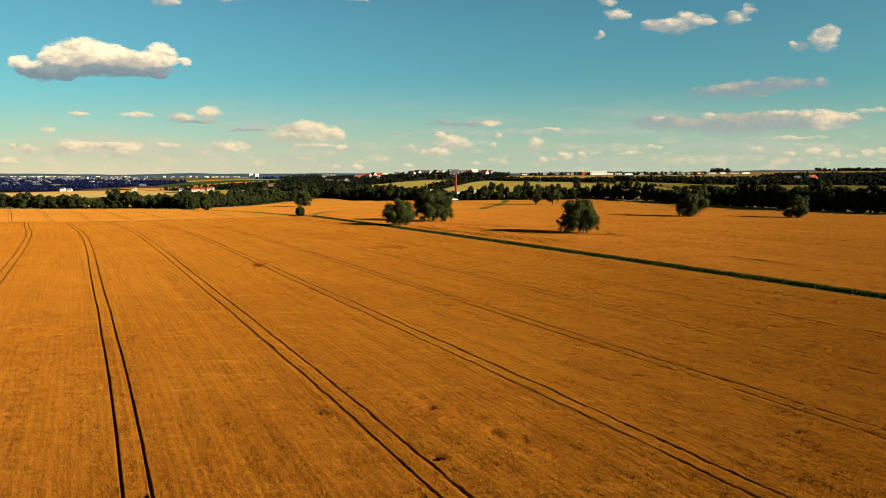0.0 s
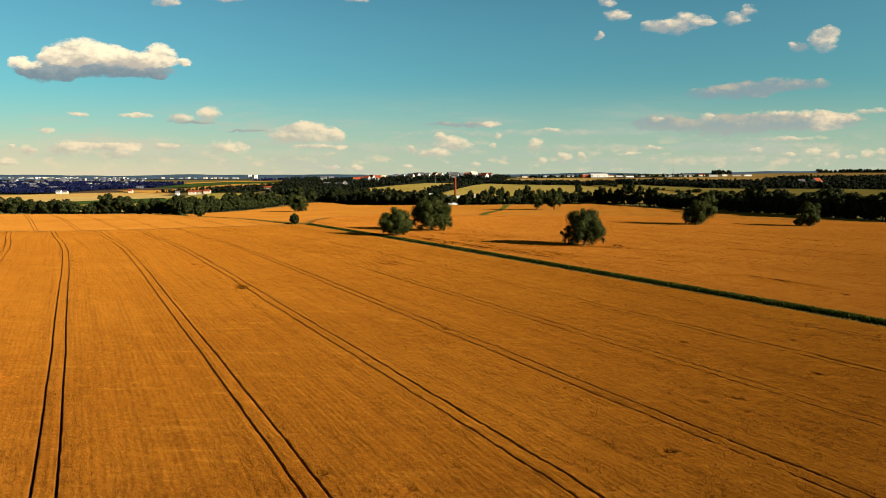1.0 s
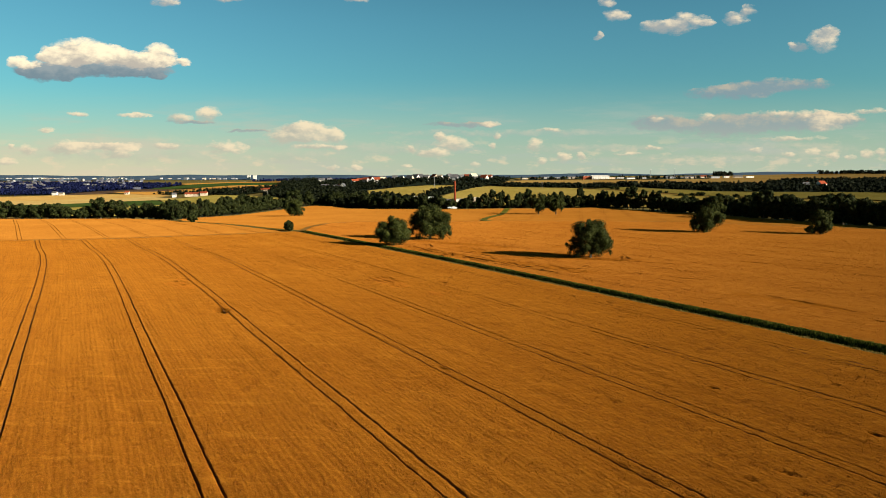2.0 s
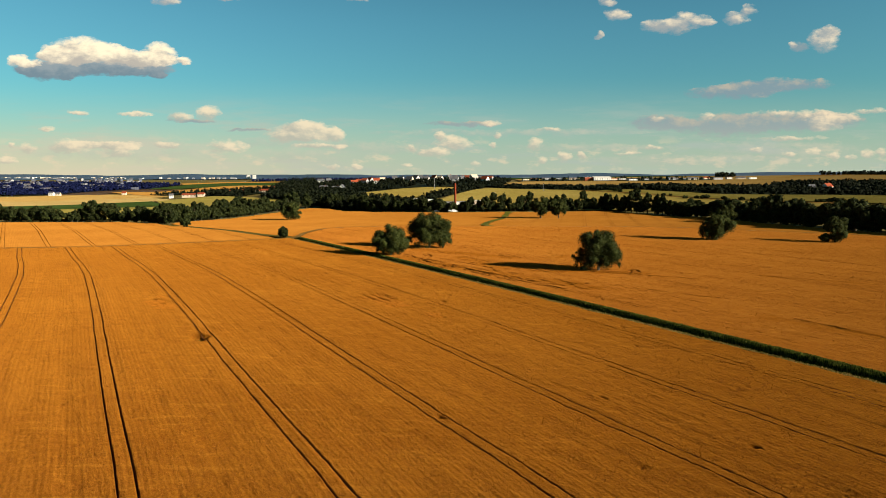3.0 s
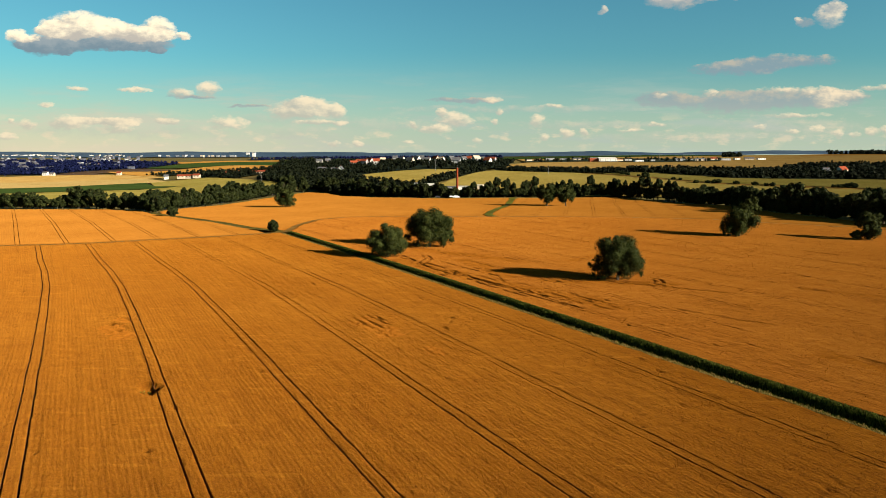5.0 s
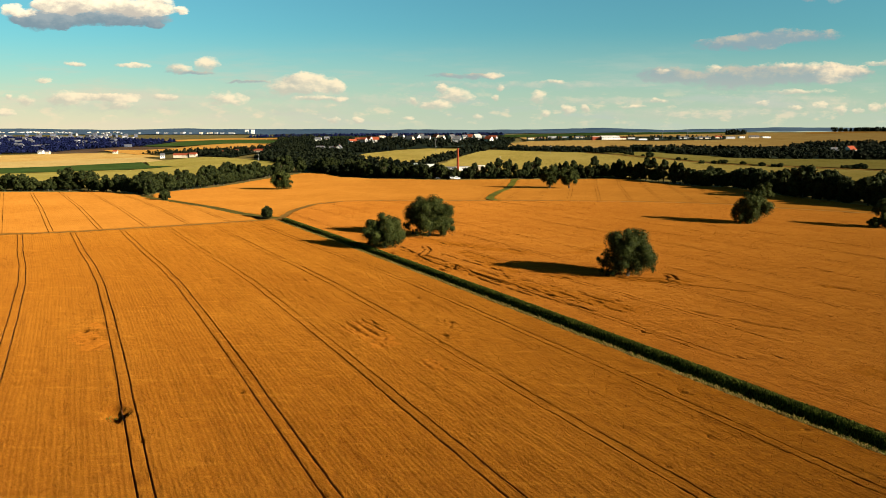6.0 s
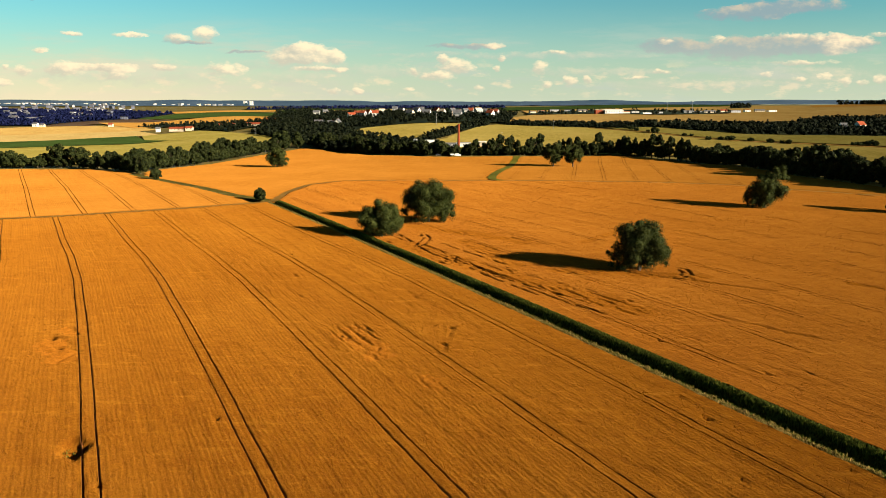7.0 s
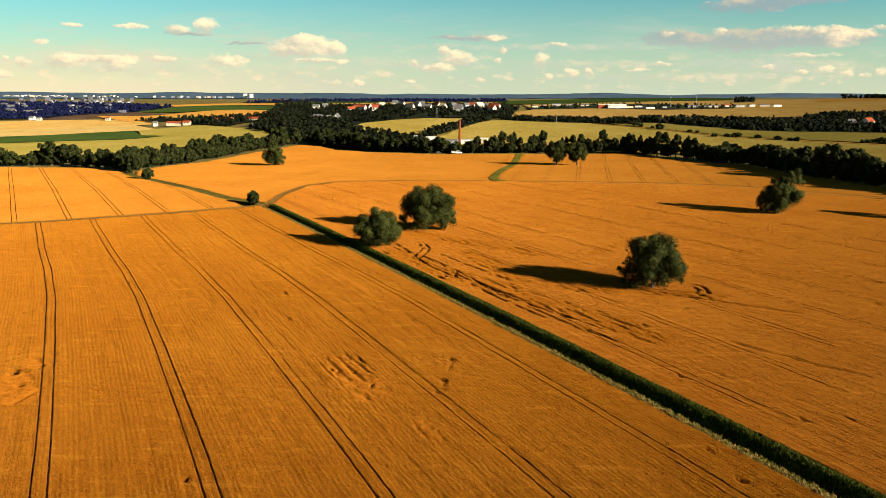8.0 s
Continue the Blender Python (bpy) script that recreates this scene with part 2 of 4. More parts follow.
    c = N.mix(N.ramp(N.m("MULTIPLY_ADD", n2, 0.6, N.m("MULTIPLY", n1, 0.7)), 0.4, 0.9), a, b)
    finish(N, c, rough, n1, relief, distance, 0.4 if rough < 0.5 else 0.05, metallic)
    return mat


def leafage(name, dark, light, thin=0.0):
    mat, N = material(name)
    isle = N.add("ShaderNodeNewGeometry").outputs["Random Per Island"]
    own = N.add("ShaderNodeObjectInfo").outputs["Random"]
    c = N.mix(N.ramp(isle, 0.0, 1.0), dark, light)
    c = N.mix(N.m("MULTIPLY", own, 0.35), c, tuple(0.6 * k for k in dark[:3]) + (1,))
    if thin:
        through_leaf = N.add("ShaderNodeBsdfTranslucent", {"Color": c}).outputs[0]
        lit = N.add("ShaderNodeBsdfDiffuse", {"Color": c}).outputs[0]
        N.add("ShaderNodeOutputMaterial", {0: N.add("ShaderNodeMixShader", {0: thin, 1: lit, 2: through_leaf}).outputs[0]})
    else:
        finish(N, c, 0.75, specular=0.05)
    return mat


def rgb(r, g, b):
    return (r, g, b, 1.0)


M_WHEAT = crop("wheat_stalks", rgb(0.0794, 0.0221, 0.0022), rgb(0.1312, 0.0475, 0.0039), rgb(0.1681, 0.0654, 0.0067), -28.5, 3.4, 0.6, 0.24, 0.42, True)
M_LAID = crop("laid_wheat", rgb(0.0958, 0.0306, 0.0027), rgb(0.1762, 0.0597, 0.0053), rgb(0.2222, 0.0801, 0.0086), 40, 1.6, 0.8, 0.3, 0.2)
M_WHEAT_FAR = crop("ripe_wheat_far", rgb(0.1181, 0.0418, 0.0045), rgb(0.1763, 0.0672, 0.0080), rgb(0.2214, 0.0910, 0.0131), -32.2, 1.4, 0.5, 0.4, 0.2, True)
M_WHEAT_PALE = crop("paler_ripe_wheat", rgb(0.0938, 0.0266, 0.0029), rgb(0.1597, 0.0566, 0.0061), rgb(0.2042, 0.0774, 0.0101), -28.5, 3.4, 0.6, 0.28, 0.42, True)
M_EAR = leafage("wheat_ears", rgb(0.1334, 0.0442, 0.0031), rgb(0.2162, 0.0799, 0.0073))
M_SOIL = plain("trodden_soil", rgb(0.110, 0.038, 0.011), rgb(0.190, 0.072, 0.022), 2.0)
M_GROUND = plain("meadow_ground", rgb(0.0800, 0.0640, 0.0170), rgb(0.1500, 0.1120, 0.0310), 0.05)
M_GRASS = plain("ditch_grass", rgb(0.0330, 0.0420, 0.0060), rgb(0.1150, 0.1250, 0.0200), 1.5, relief=0.8)
M_DRY = plain("dry_grass", rgb(0.085, 0.072, 0.0170), rgb(0.240, 0.175, 0.0620), 0.9, relief=0.7)
M_TRACK = plain("grassy_track", rgb(0.100, 0.056, 0.0090), rgb(0.215, 0.110, 0.0200), 0.5, relief=0.6)
M_BANK = plain("overgrown_bank", rgb(0.050, 0.044, 0.0065), rgb(0.130, 0.098, 0.0160), 0.3, relief=0.6)
M_STRIP = plain("short_grass", rgb(0.050, 0.052, 0.0045), rgb(0.125, 0.115, 0.0120), 0.4, relief=0.5)
M_BLADE = leafage("grass_blades", rgb(0.0200, 0.0300, 0.0045), rgb(0.1250, 0.1400, 0.0260), 0.3)
M_STRAW = leafage("straw_blades", rgb(0.0840, 0.0756, 0.0143), rgb(0.2640, 0.1733, 0.0550), 0.4)
M_LEAF = leafage("willow_leaves", rgb(0.0075, 0.0118, 0.0028), rgb(0.0540, 0.0610, 0.0130))
M_LEAF_B = leafage("belt_leaves", rgb(0.0050, 0.0082, 0.0025), rgb(0.0300, 0.0350, 0.0085))
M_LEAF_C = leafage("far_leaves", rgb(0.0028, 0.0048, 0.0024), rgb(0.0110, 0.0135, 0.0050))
M_LEAF_D = leafage("shade_blue_far_leaves", rgb(0.0030, 0.0048, 0.0260), rgb(0.0080, 0.0115, 0.0480))
M_BARK = plain("bark", rgb(0.04, 0.03, 0.02), rgb(0.10, 0.075, 0.05), 3.0, relief=0.8)
M_BARLEY = crop("pale_green_barley", rgb(0.0818, 0.0676, 0.0124), rgb(0.1209, 0.0960, 0.0213), rgb(0.1422, 0.1138, 0.0320), 10, 0.25, 0.3, 0.5)
M_RYE = crop("pale_olive_rye", rgb(0.1126, 0.0845, 0.0167), rgb(0.1672, 0.1250, 0.0290), rgb(0.2024, 0.1540, 0.0440), 10, 0.25, 0.3, 0.5)
M_YELLOW = crop("yellow_stubble", rgb(0.1400, 0.0947, 0.0302), rgb(0.1799, 0.1236, 0.0426), rgb(0.2059, 0.1510, 0.0618), -20, 0.2, 0.3, 0.5)
M_TAN = crop("tan_stubble", rgb(0.1419, 0.0851, 0.0227), rgb(0.1873, 0.1164, 0.0329), rgb(0.2214, 0.1476, 0.0511), 15, 0.1, 0.3, 0.6)
M_ORANGE = crop("far_ripe_wheat", rgb(0.1538, 0.0732, 0.0128), rgb(0.1904, 0.0952, 0.0183), rgb(0.2124, 0.1172, 0.0293), 5, 0.2, 0.3, 0.4)
M_SHADED_FIELD = plain("cloud_shaded_field", rgb(0.060, 0.034, 0.018), rgb(0.105, 0.062, 0.032), 0.05)
M_BEET = crop("dark_green_beet", rgb(0.0105, 0.0193, 0.0042), rgb(0.0175, 0.0298, 0.0070), rgb(0.0246, 0.0386, 0.0105), 60, 0.3, 0.3, 0.4)
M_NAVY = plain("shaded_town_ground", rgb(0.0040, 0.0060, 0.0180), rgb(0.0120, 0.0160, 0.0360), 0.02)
M_FLOOR = plain("wood_shade_floor", rgb(0.0064, 0.0096, 0.0040), rgb(0.0160, 0.0208, 0.0080), 0.1)
M_WALL = plain("white_render", rgb(0.4125, 0.3900, 0.3525), rgb(0.5850, 0.5625, 0.5250), 0.4, relief=0.05)
M_CREAM = plain("cream_render", rgb(0.3750, 0.3000, 0.2100), rgb(0.4950, 0.4050, 0.3000), 0.4, relief=0.05)
M_GREYWALL = plain("grey_concrete", rgb(0.1800, 0.1800, 0.1875), rgb(0.2850, 0.2850, 0.2850), 0.4, relief=0.05)
M_DIMWALL = plain("shade_dimmed_render", rgb(0.050, 0.055, 0.080), rgb(0.100, 0.105, 0.135), 0.4, relief=0.05)
M_TILE = plain("red_roof_tiles", rgb(0.1584, 0.0324, 0.0144), rgb(0.2592, 0.0648, 0.0288), 1.2, relief=0.3)
M_SLATE = plain("grey_roofing", rgb(0.0600, 0.0600, 0.0675), rgb(0.1275, 0.1275, 0.1350), 1.2, relief=0.3)
M_BRICK = plain("red_brick", rgb(0.1310, 0.0252, 0.0101), rgb(0.2016, 0.0454, 0.0176), 1.5, relief=0.3)
M_GLASS = plain("dark_window_glass", rgb(0.02, 0.025, 0.03), rgb(0.04, 0.05, 0.06), 2.0, rough=0.15, relief=0.0)
M_PAINT = plain("white_car_paint", rgb(0.5250, 0.5250, 0.5175), rgb(0.6000, 0.6000, 0.5925), 0.5, rough=0.3, relief=0.0)
M_DARKPAINT = plain("dark_car_paint", rgb(0.03, 0.03, 0.035), rgb(0.05, 0.05, 0.055), 0.5, rough=0.3, relief=0.0)
M_RUBBER = plain("tyre_rubber", rgb(0.015, 0.015, 0.015), rgb(0.03, 0.03, 0.03), 4.0)
M_STEEL = plain("weathered_steel", rgb(0.16, 0.16, 0.16), rgb(0.28, 0.27, 0.26), 1.0, rough=0.5, metallic=0.6)
M_HILL = plain("haze_blue_forest_hills", rgb(0.0260, 0.0515, 0.0885), rgb(0.0558, 0.0858, 0.1312), 0.006)


# ---- the lie of the land ----
def smooth(a, b, x):
    t = np.clip((np.asarray(x, float) - a) / (b - a), 0, 1)
    return t * t * (3 - 2 * t)


# heights of the land beyond the near fields: along the way ahead, for eight bearings
AHEAD = [430, 600, 700, 790, 900, 1060, 1250, 1500, 2000, 2800, 3500, 4700]
BEARINGS = [-0.60, -0.42, -0.28, -0.15, 0.0, 0.12, 0.30, 0.60]
RELIEF = np.array([
    (0, -4.5, -6, -7, -7, -7, -7, -5, 4, 20, 24, 26), (0, -4.5, -5.5, -6, -6, -4, -2, -2, 8, 20, 24, 26),
    (0, -3.5, -4, -2, 2, 5, 8, 13, 17, 20, 24, 26), (0, -2.2, -2, 1, 6, 12.5, 18, 20, 21, 22, 24, 28),
    (0, -2.2, 2, 10, 17, 23.4, 25, 25, 25, 24, 25, 28), (0, -1.5, 3, 11, 16, 22.5, 24.5, 27, 30, 30, 30, 32),
    (0, -1, 5.5, 12.5, 16, 23.5, 25.5, 29, 35, 37, 37, 38), (0, 0, 7, 13, 16.5, 23, 26, 31, 39, 42, 42, 42)])


def land(x, y):
    """Height of the land: flat fields, a shallow valley on one side, a long rise ahead and on the other."""
    x, y = np.asarray(x, float), np.asarray(y, float)
    across = np.interp(x / np.maximum(y, 200), BEARINGS, np.arange(len(BEARINGS)))
    k = np.minimum(across.astype(int), len(BEARINGS) - 2)
    heights = [np.interp(y, AHEAD, row) for row in RELIEF]
    low, high = np.choose(k, heights[:-1]), np.choose(k, heights[1:])
    t = across - k
    return low + (high - low) * t * t * (3 - 2 * t)


def value_noise(x, y, size, seed=0):
    """Smooth random values from 0 to 1 on a plane."""
    x, y = np.asarray(x, float) / size, np.asarray(y, float) / size
    xi, yi = np.floor(x).astype(np.int64), np.floor(y).astype(np.int64)
    fx, fy = x - xi, y - yi
    fx, fy = fx * fx * (3 - 2 * fx), fy * fy * (3 - 2 * fy)

    def h(a, b):
        n = (a * 374761393 + b * 668265263 + seed * 982451653) & 0x7FFFFFFF
        n = ((n ^ (n >> 13)) * 1274126177) & 0x7FFFFFFF
        return ((n ^ (n >> 16)) & 0xFFFF) / 65535.0

    return (h(xi, yi) * (1 - fx) + h(xi + 1, yi) * fx) * (1 - fy) + (h(xi, yi + 1) * (1 - fx) + h(xi + 1, yi + 1) * fx) * fy


def away(x, y, line):
    """Distance to a polyline."""
    best = np.full(np.shape(x), 1e9)
    for (x0, y0), (x1, y1) in zip(line, line[1:]):
        dx, dy = x1 - x0, y1 - y0
        t = np.clip(((x - x0) * dx + (y - y0) * dy) / (dx * dx + dy * dy), 0, 1)
        best = np.minimum(best, np.hypot(x - x0 - t * dx, y - y0 - t * dy))
    return best


def inside(x, y, ring):
    hit = np.zeros(np.shape(x), bool)
    for (x0, y0), (x1, y1) in zip(ring, ring[1:] + ring[:1]):
        if y0 != y1:
            hit ^= ((y0 > y) != (y1 > y)) & (x < (x1 - x0) * (y - y0) / (y1 - y0) + x0)
    return hit


def mesh_of(name, verts, faces, mats, index=None, soft=False):
    """A mesh from arrays of places and of triangles or quads."""
    verts, faces = np.asarray(verts, np.float32), np.asarray(faces, np.int32)
    me = bpy.data.meshes.new(name)
    n, k = faces.shape
    me.vertices.add(len(verts))
    me.vertices.foreach_set("co", verts.ravel())
    me.loops.add(n * k)
    me.loops.foreach_set("vertex_index", faces.ravel())
    me.polygons.add(n)
    me.polygons.foreach_set("loop_start", np.arange(0, n * k, k, dtype=np.int32))
    for mat in mats:
        me.materials.append(mat)
    if index is not None:
        me.polygons.foreach_set("material_index", np.asarray(index, np.int32))
    me.polygons.foreach_set("use_smooth", np.full(n, soft))
    me.update(calc_edges=True)
    me.validate()
    return me


def part(name, bm, mat, parent, label=""):
    """Links a bmesh, or a ready mesh, as one object under its parent."""
    if isinstance(bm, bmesh.types.BMesh):
        me = bpy.data.meshes.new(name)
        bm.to_mesh(me)
        bm.free()
        me.materials.append(mat)
    else:
        me = bm
    ob = new(name, me)
    ob.parent = parent
    return tagged(ob, label)


def grid_mesh(name, X, Y, Z, mats, keep=None, index=None, soft=True, sown=None):
    rows, cols = X.shape
    idx = np.arange(rows * cols).reshape(rows, cols)
    q = np.stack([idx[:-1, :-1], idx[:-1, 1:], idx[1:, 1:], idx[1:, :-1]], -1).reshape(-1, 4)
    index = None if index is None else index.ravel()
    if keep is not None:
        k = keep.ravel()
        q = q[k]
        index = None if index is None else index[k]
    used, q = np.unique(q, return_inverse=True)
    v = np.stack([X.ravel(), Y.ravel(), Z.ravel()], -1)[used]
    me = mesh_of(name, v, q.reshape(-1, 4), mats, index, soft)
    if sown is not None:
        uv = np.stack([sown.ravel(), Y.ravel()], -1)[used].astype(np.float32)
        at = np.empty(len(me.loops), np.int32)
        me.loops.foreach_get("vertex_index", at)
        me.uv_layers.new(name="rows").data.foreach_set("uv", uv[at].ravel())
    return me


# lines of the plan
CROSS = [(-411, 318), (-257, 328), (-189, 332), (-160, 337), (-142, 344), (-126, 353), (-107, 363), (-82, 379), (-74, 386)]
CURVE = [(-74, 386), (-75, 414), (-71, 450), (-57, 470), (-27, 475), (27, 476), (66, 473), (111, 469), (153, 457), (175, 435), (244, 388)]
FAR_DITCH = [(-74, 385), (-97, 404), (-128, 440), (-181, 500), (-197, 522)]
GREEN_WAY = [(33, 474), (29, 480), (28.5, 490), (32, 515), (39, 545), (47, 573), (60, 647)]
SOIL_DEPTH = 0.75


def row_c(x, y):
    """Which drill row of the near fields a place lies on."""
    return x + 0.52 * y + 0.00012 * (y - 50) ** 2


def row_x(c, y):
    return c - 0.52 * y - 0.00012 * (y - 50) ** 2


# trampled and wind-laid places: from, to, radius
LAID = [((-16, 210), (-10, 199), 3.2), ((-2, 188), (0, 184), 1.3), ((-3, 63), (1, 58), 1.4), ((4, 55), (8, 50), 1.2), ((-69, 203), (-63, 196), 2.6), 
        ((-14, 297), (2, 272), 4.5), ((2, 272), (42, 225), 4.5), ((8, 297), (20, 265), 3.5), ((30, 259), (65, 253), 3.0),
        ((-59, 96), (-52, 91), 3.0), ((71, 183), (84, 165), 3.0), ((99, 247), (124, 229), 1.0), ((-70, 210), (-68, 209), 2.0), ((-9, 325), (26, 297), 4.0),
        ((25, 43), (31, 39), 1.8), ((45, 297), (62, 318), 2.0)]


# holes where nothing grew, and single wheel marks
HOLES = [(-45.2, 165.0, 3.3), (-70.5, 205.5, 1.5), (-0.9, 61.0, 0.5), (2.4, 212.4, 0.8), (0.9, 203.5, 0.7), (0.1, 198.5, 0.6), (37.5, 174.0, 0.9), (3.2, 58.0, 0.35), (-66.5, 200.5, 0.8)]
pit_rng = random.Random(5)
PITS = [(pit_rng.uniform(-0.5, 0.55) * py, py, pit_rng.uniform(0.3, 0.75)) for py in (40 + 230 * pit_rng.random() ** 0.9 for _ in range(70))]
WHEELS = [[(56.1, 221.9), (58.2, 219.2), (60.1, 216.7), (63.2, 214.5), (65.5, 211.1), (69.0, 208.6), (72.4, 205.6)],
          [(39.1, 261.5), (47.9, 258.2), (54.8, 254.5), (60.2, 252.7), (63.9, 256.6), (64.4, 261.1), (62.5, 263.1)], [(47.0, 260.2), (54.4, 257.4), (59.8, 255.5), (62.3, 258.0), (62.0, 260.5)], [(54.8, 254.5), (62, 249.5), (78, 240)]]
SCORES = [[(-7.3, 309.9), (-5.8, 303), (-6.5, 297.9), (-8.5, 290.5), (-4, 284)], [(-5.1, 308.3), (-3.6, 302), (-4.3, 296.5), (-6, 291)], [(-5.1, 292), (1.6, 280.7), (10.0, 263.5), (19.1, 244.8), (26, 233), (34, 222)],
          [(-14.4, 309.7), (-3.1, 280.6), (7.2, 263.4), (14.4, 249.0), (22.7, 235.0)], [(8.6, 263.4), (16.1, 253.6), (22.6, 242.8), (33, 229)], [(27.6, 242.9), (32.9, 233.4)], [(34.2, 239.0), (40.2, 230.0)], [(-0.1, 294.3), (7.8, 280.9), (17.3, 266.3)], [(3.1, 274.6), (11.1, 258.4)]]
MARKS = [[(-20.8, 211.0), (-14.3, 199.3)], [(-19.7, 212.6), (-10.4, 196.0)], [(-17.8, 213.1), (-12.1, 203.3)], [(-16.6, 214.5), (-11.0, 205.6)], [(-15.0, 214.3), (-12.7, 210.6)], [(-18.2, 208.0), (-16.3, 205.1)],
         [(2.5, 211.3), (1.1, 201.7), (0.7, 193.5)], [(-69.5, 206.5), (-66.5, 203)], [(-66.4, 182.5), (-64.4, 190.2), (-62.1, 199.0)]]


def canopy(x, y, wild=1.0):
    """Height of the ears over the flat: fine relief, rows, and laid places."""
    z = land(x, y) + wild * (0.10 * (value_noise(x, y, 0.9, 3) - 0.5) + 0.15 * (value_noise(x, y, 3.5, 5) - 0.5) + np.random.uniform(-0.06, 0.06, np.shape(x)))
    z += 0.08 * (value_noise(row_c(x, y), y * 0.03, 1.3, 9) - 0.5) + 0.06 * (value_noise(row_c(x, y), y * 0.12, 0.8, 10) - 0.5)
    for a, b, r in LAID:
        m = (x > min(a[0], b[0]) - 2 * r) & (x < max(a[0], b[0]) + 2 * r) & (y > min(a[1], b[1]) - 2 * r) & (y < max(a[1], b[1]) + 2 * r)
        px, py = x[m], y[m]
        near = np.clip(1.25 - away(px, py, [a, b]) / r, 0, 1)
        cc = row_c(px, py) + 0.9 * (value_noise(px, py, 3.0, 14) - 0.5)
        crease = smooth(0.60, 0.74, value_noise(cc, py * 0.13, 1.0, 11)) * smooth(0.4, 0.55, value_noise(px, py, 4.0, 12)) + smooth(0.78, 0.88, value_noise(px, py, 1.3, 13))
        z[m] -= smooth(0.1, 0.5, near) * (0.25 * np.clip(crease, 0, 1) + 0.1 * value_noise(px, py, 1.1, 16))
    for hx, hy, r in HOLES + PITS:
        m = (np.abs(x - hx) < 2 * r) & (np.abs(y - hy) < 2 * r)
        ux, uy = (x[m] - hx) * 0.87 + (y[m] - hy) * 0.5, (y[m] - hy) * 0.87 - (x[m] - hx) * 0.5
        z[m] -= 0.7 * smooth(1.15, 0.85, (np.abs(ux) / 0.6 + np.abs(uy)) / r)
    for line, depth, wide, gaps in [(l, 0.36, 0.55, 0.0) for l in WHEELS] + [(l, 0.3, 0.5, 0.26) for l in SCORES] + [(l, 0.2, 0.4, 0.36) for l in MARKS]:
        xs, ys = [p[0] for p in line], [p[1] for p in line]
        m = (x > min(xs) - 2) & (x < max(xs) + 2) & (y > min(ys) - 2) & (y < max(ys) + 2)
        z[m] -= depth * smooth(wide, 0.15, away(x[m], y[m], line) + gaps * (value_noise(x[m], y[m], 1.4, 20) - 0.5)) * smooth(gaps - 0.05, gaps + 0.1, value_noise(x[m], y[m], 3.2, 19))
    return z


def laid_here(x, y):
    """Where the wheat lies flat and shows its pale stems."""
    hit = np.zeros(np.shape(x), bool)
    rough = 0.5 * value_noise(x, y, 1.3, 17) + 0.5 * value_noise(x, y, 4.0, 18)
    for a, b, r in LAID:
        hit |= 1.25 - away(x, y, [a, b]) / (1.2 * r) + 1.6 * (rough - 0.5) > 0.5
    return hit


def steps(*parts):
    out = [parts[0][0]]
    for a, b, s in parts:
        out += list(np.linspace(a, b, max(1, round((b - a) / s)) + 1)[1:])
    return np.array(out)


def with_tracks(cols, tracks, half=0.98, wide=0.06):
    """Adds columns for the two wheel ruts of each tramline, and gives each column's drop."""
    drop = {float(c): 0.0 for c in cols}
    for t in tracks:
        for w in (t - half, t + half):
            for c in [c for c in drop if abs(c - w) < wide + 0.36]:
                del drop[c]
            for off in (0.07, 0.18):
                drop[w - wide - off], drop[w + wide + off] = 0.0, 0.0
            drop[w - wide], drop[w + wide] = 1.0, 1.0
    cs = np.array(sorted(drop))
    return cs, np.array([drop[c] for c in cs])


def field(name, label, cols, rows, tracks, to_x, mat, keep, paths, rut=0.42, wild=1.0, fade=None):
    """A standing crop as a sheet of ears, cut by wheel ruts and lowered under the paths."""
    cs, drop = with_tracks(cols, tracks)
    Y, C = np.meshgrid(rows, cs, indexing="ij")
    wob = 0.16 * (value_noise(Y, C * 0.0, 9, 21) - 0.5) + 0.5 * (value_noise(Y, C * 0.0, 60, 22) - 0.5)
    X = to_x(C, Y) + wob
    Z = canopy(X, Y, wild)
    depth = rut * np.broadcast_to(drop, X.shape)
    if fade is not None:
        depth = depth * fade(X, Y)
    Z = np.where(depth > 0, land(X, Y) - depth, Z)
    for line, half in paths:
        d = away(X, Y, line)
        Z = np.where(d < half, land(X, Y) - 0.85, Z)
    mid = lambda A: (A[:-1, :-1] + A[1:, 1:]) / 2
    ok = keep(mid(X), mid(Y))
    floor = (depth[:-1, :-1] > 0.3) | (depth[:-1, 1:] > 0.3)
    kind = np.where(floor, 1, np.where(laid_here(mid(X), mid(Y)), 2, 0))
    ob = new(name, grid_mesh(name, X, Y, Z, [mat, M_SOIL, M_LAID], ok, kind, True, C))
    return tagged(ob, label, "wheat field", kind="stuff")


STRIP_L, STRIP_R = 135.6, 143.5
CROSS_RING = [(-862, 299)] + CROSS + [(-76, 613), (-937, 618)]


def keep_main(x, y):
    c = row_c(x, y)
    return (c < STRIP_L + 0.3) & ~inside(x, y, CROSS_RING)


def main_x(c, y):
    """The rows of the near field, which swing a little towards the farm track."""
    swing = np.interp(y, [150, 180, 215, 250, 275, 300, 337, 392], [0.0, 0.6, 1.2, 1.5, 0.8, -0.7, -1.6, -1.4])
    return row_x(c, y) + swing * smooth(134, 124, c)


MAIN_TRACKS = [-58.5, -38.3, -18, 2.3, 23.1, 43.7, 64, 84, 104.5, 125.5]
field("wheat_field", "ripe orange wheat with paired wheel ruts, beside a grassy ditch",
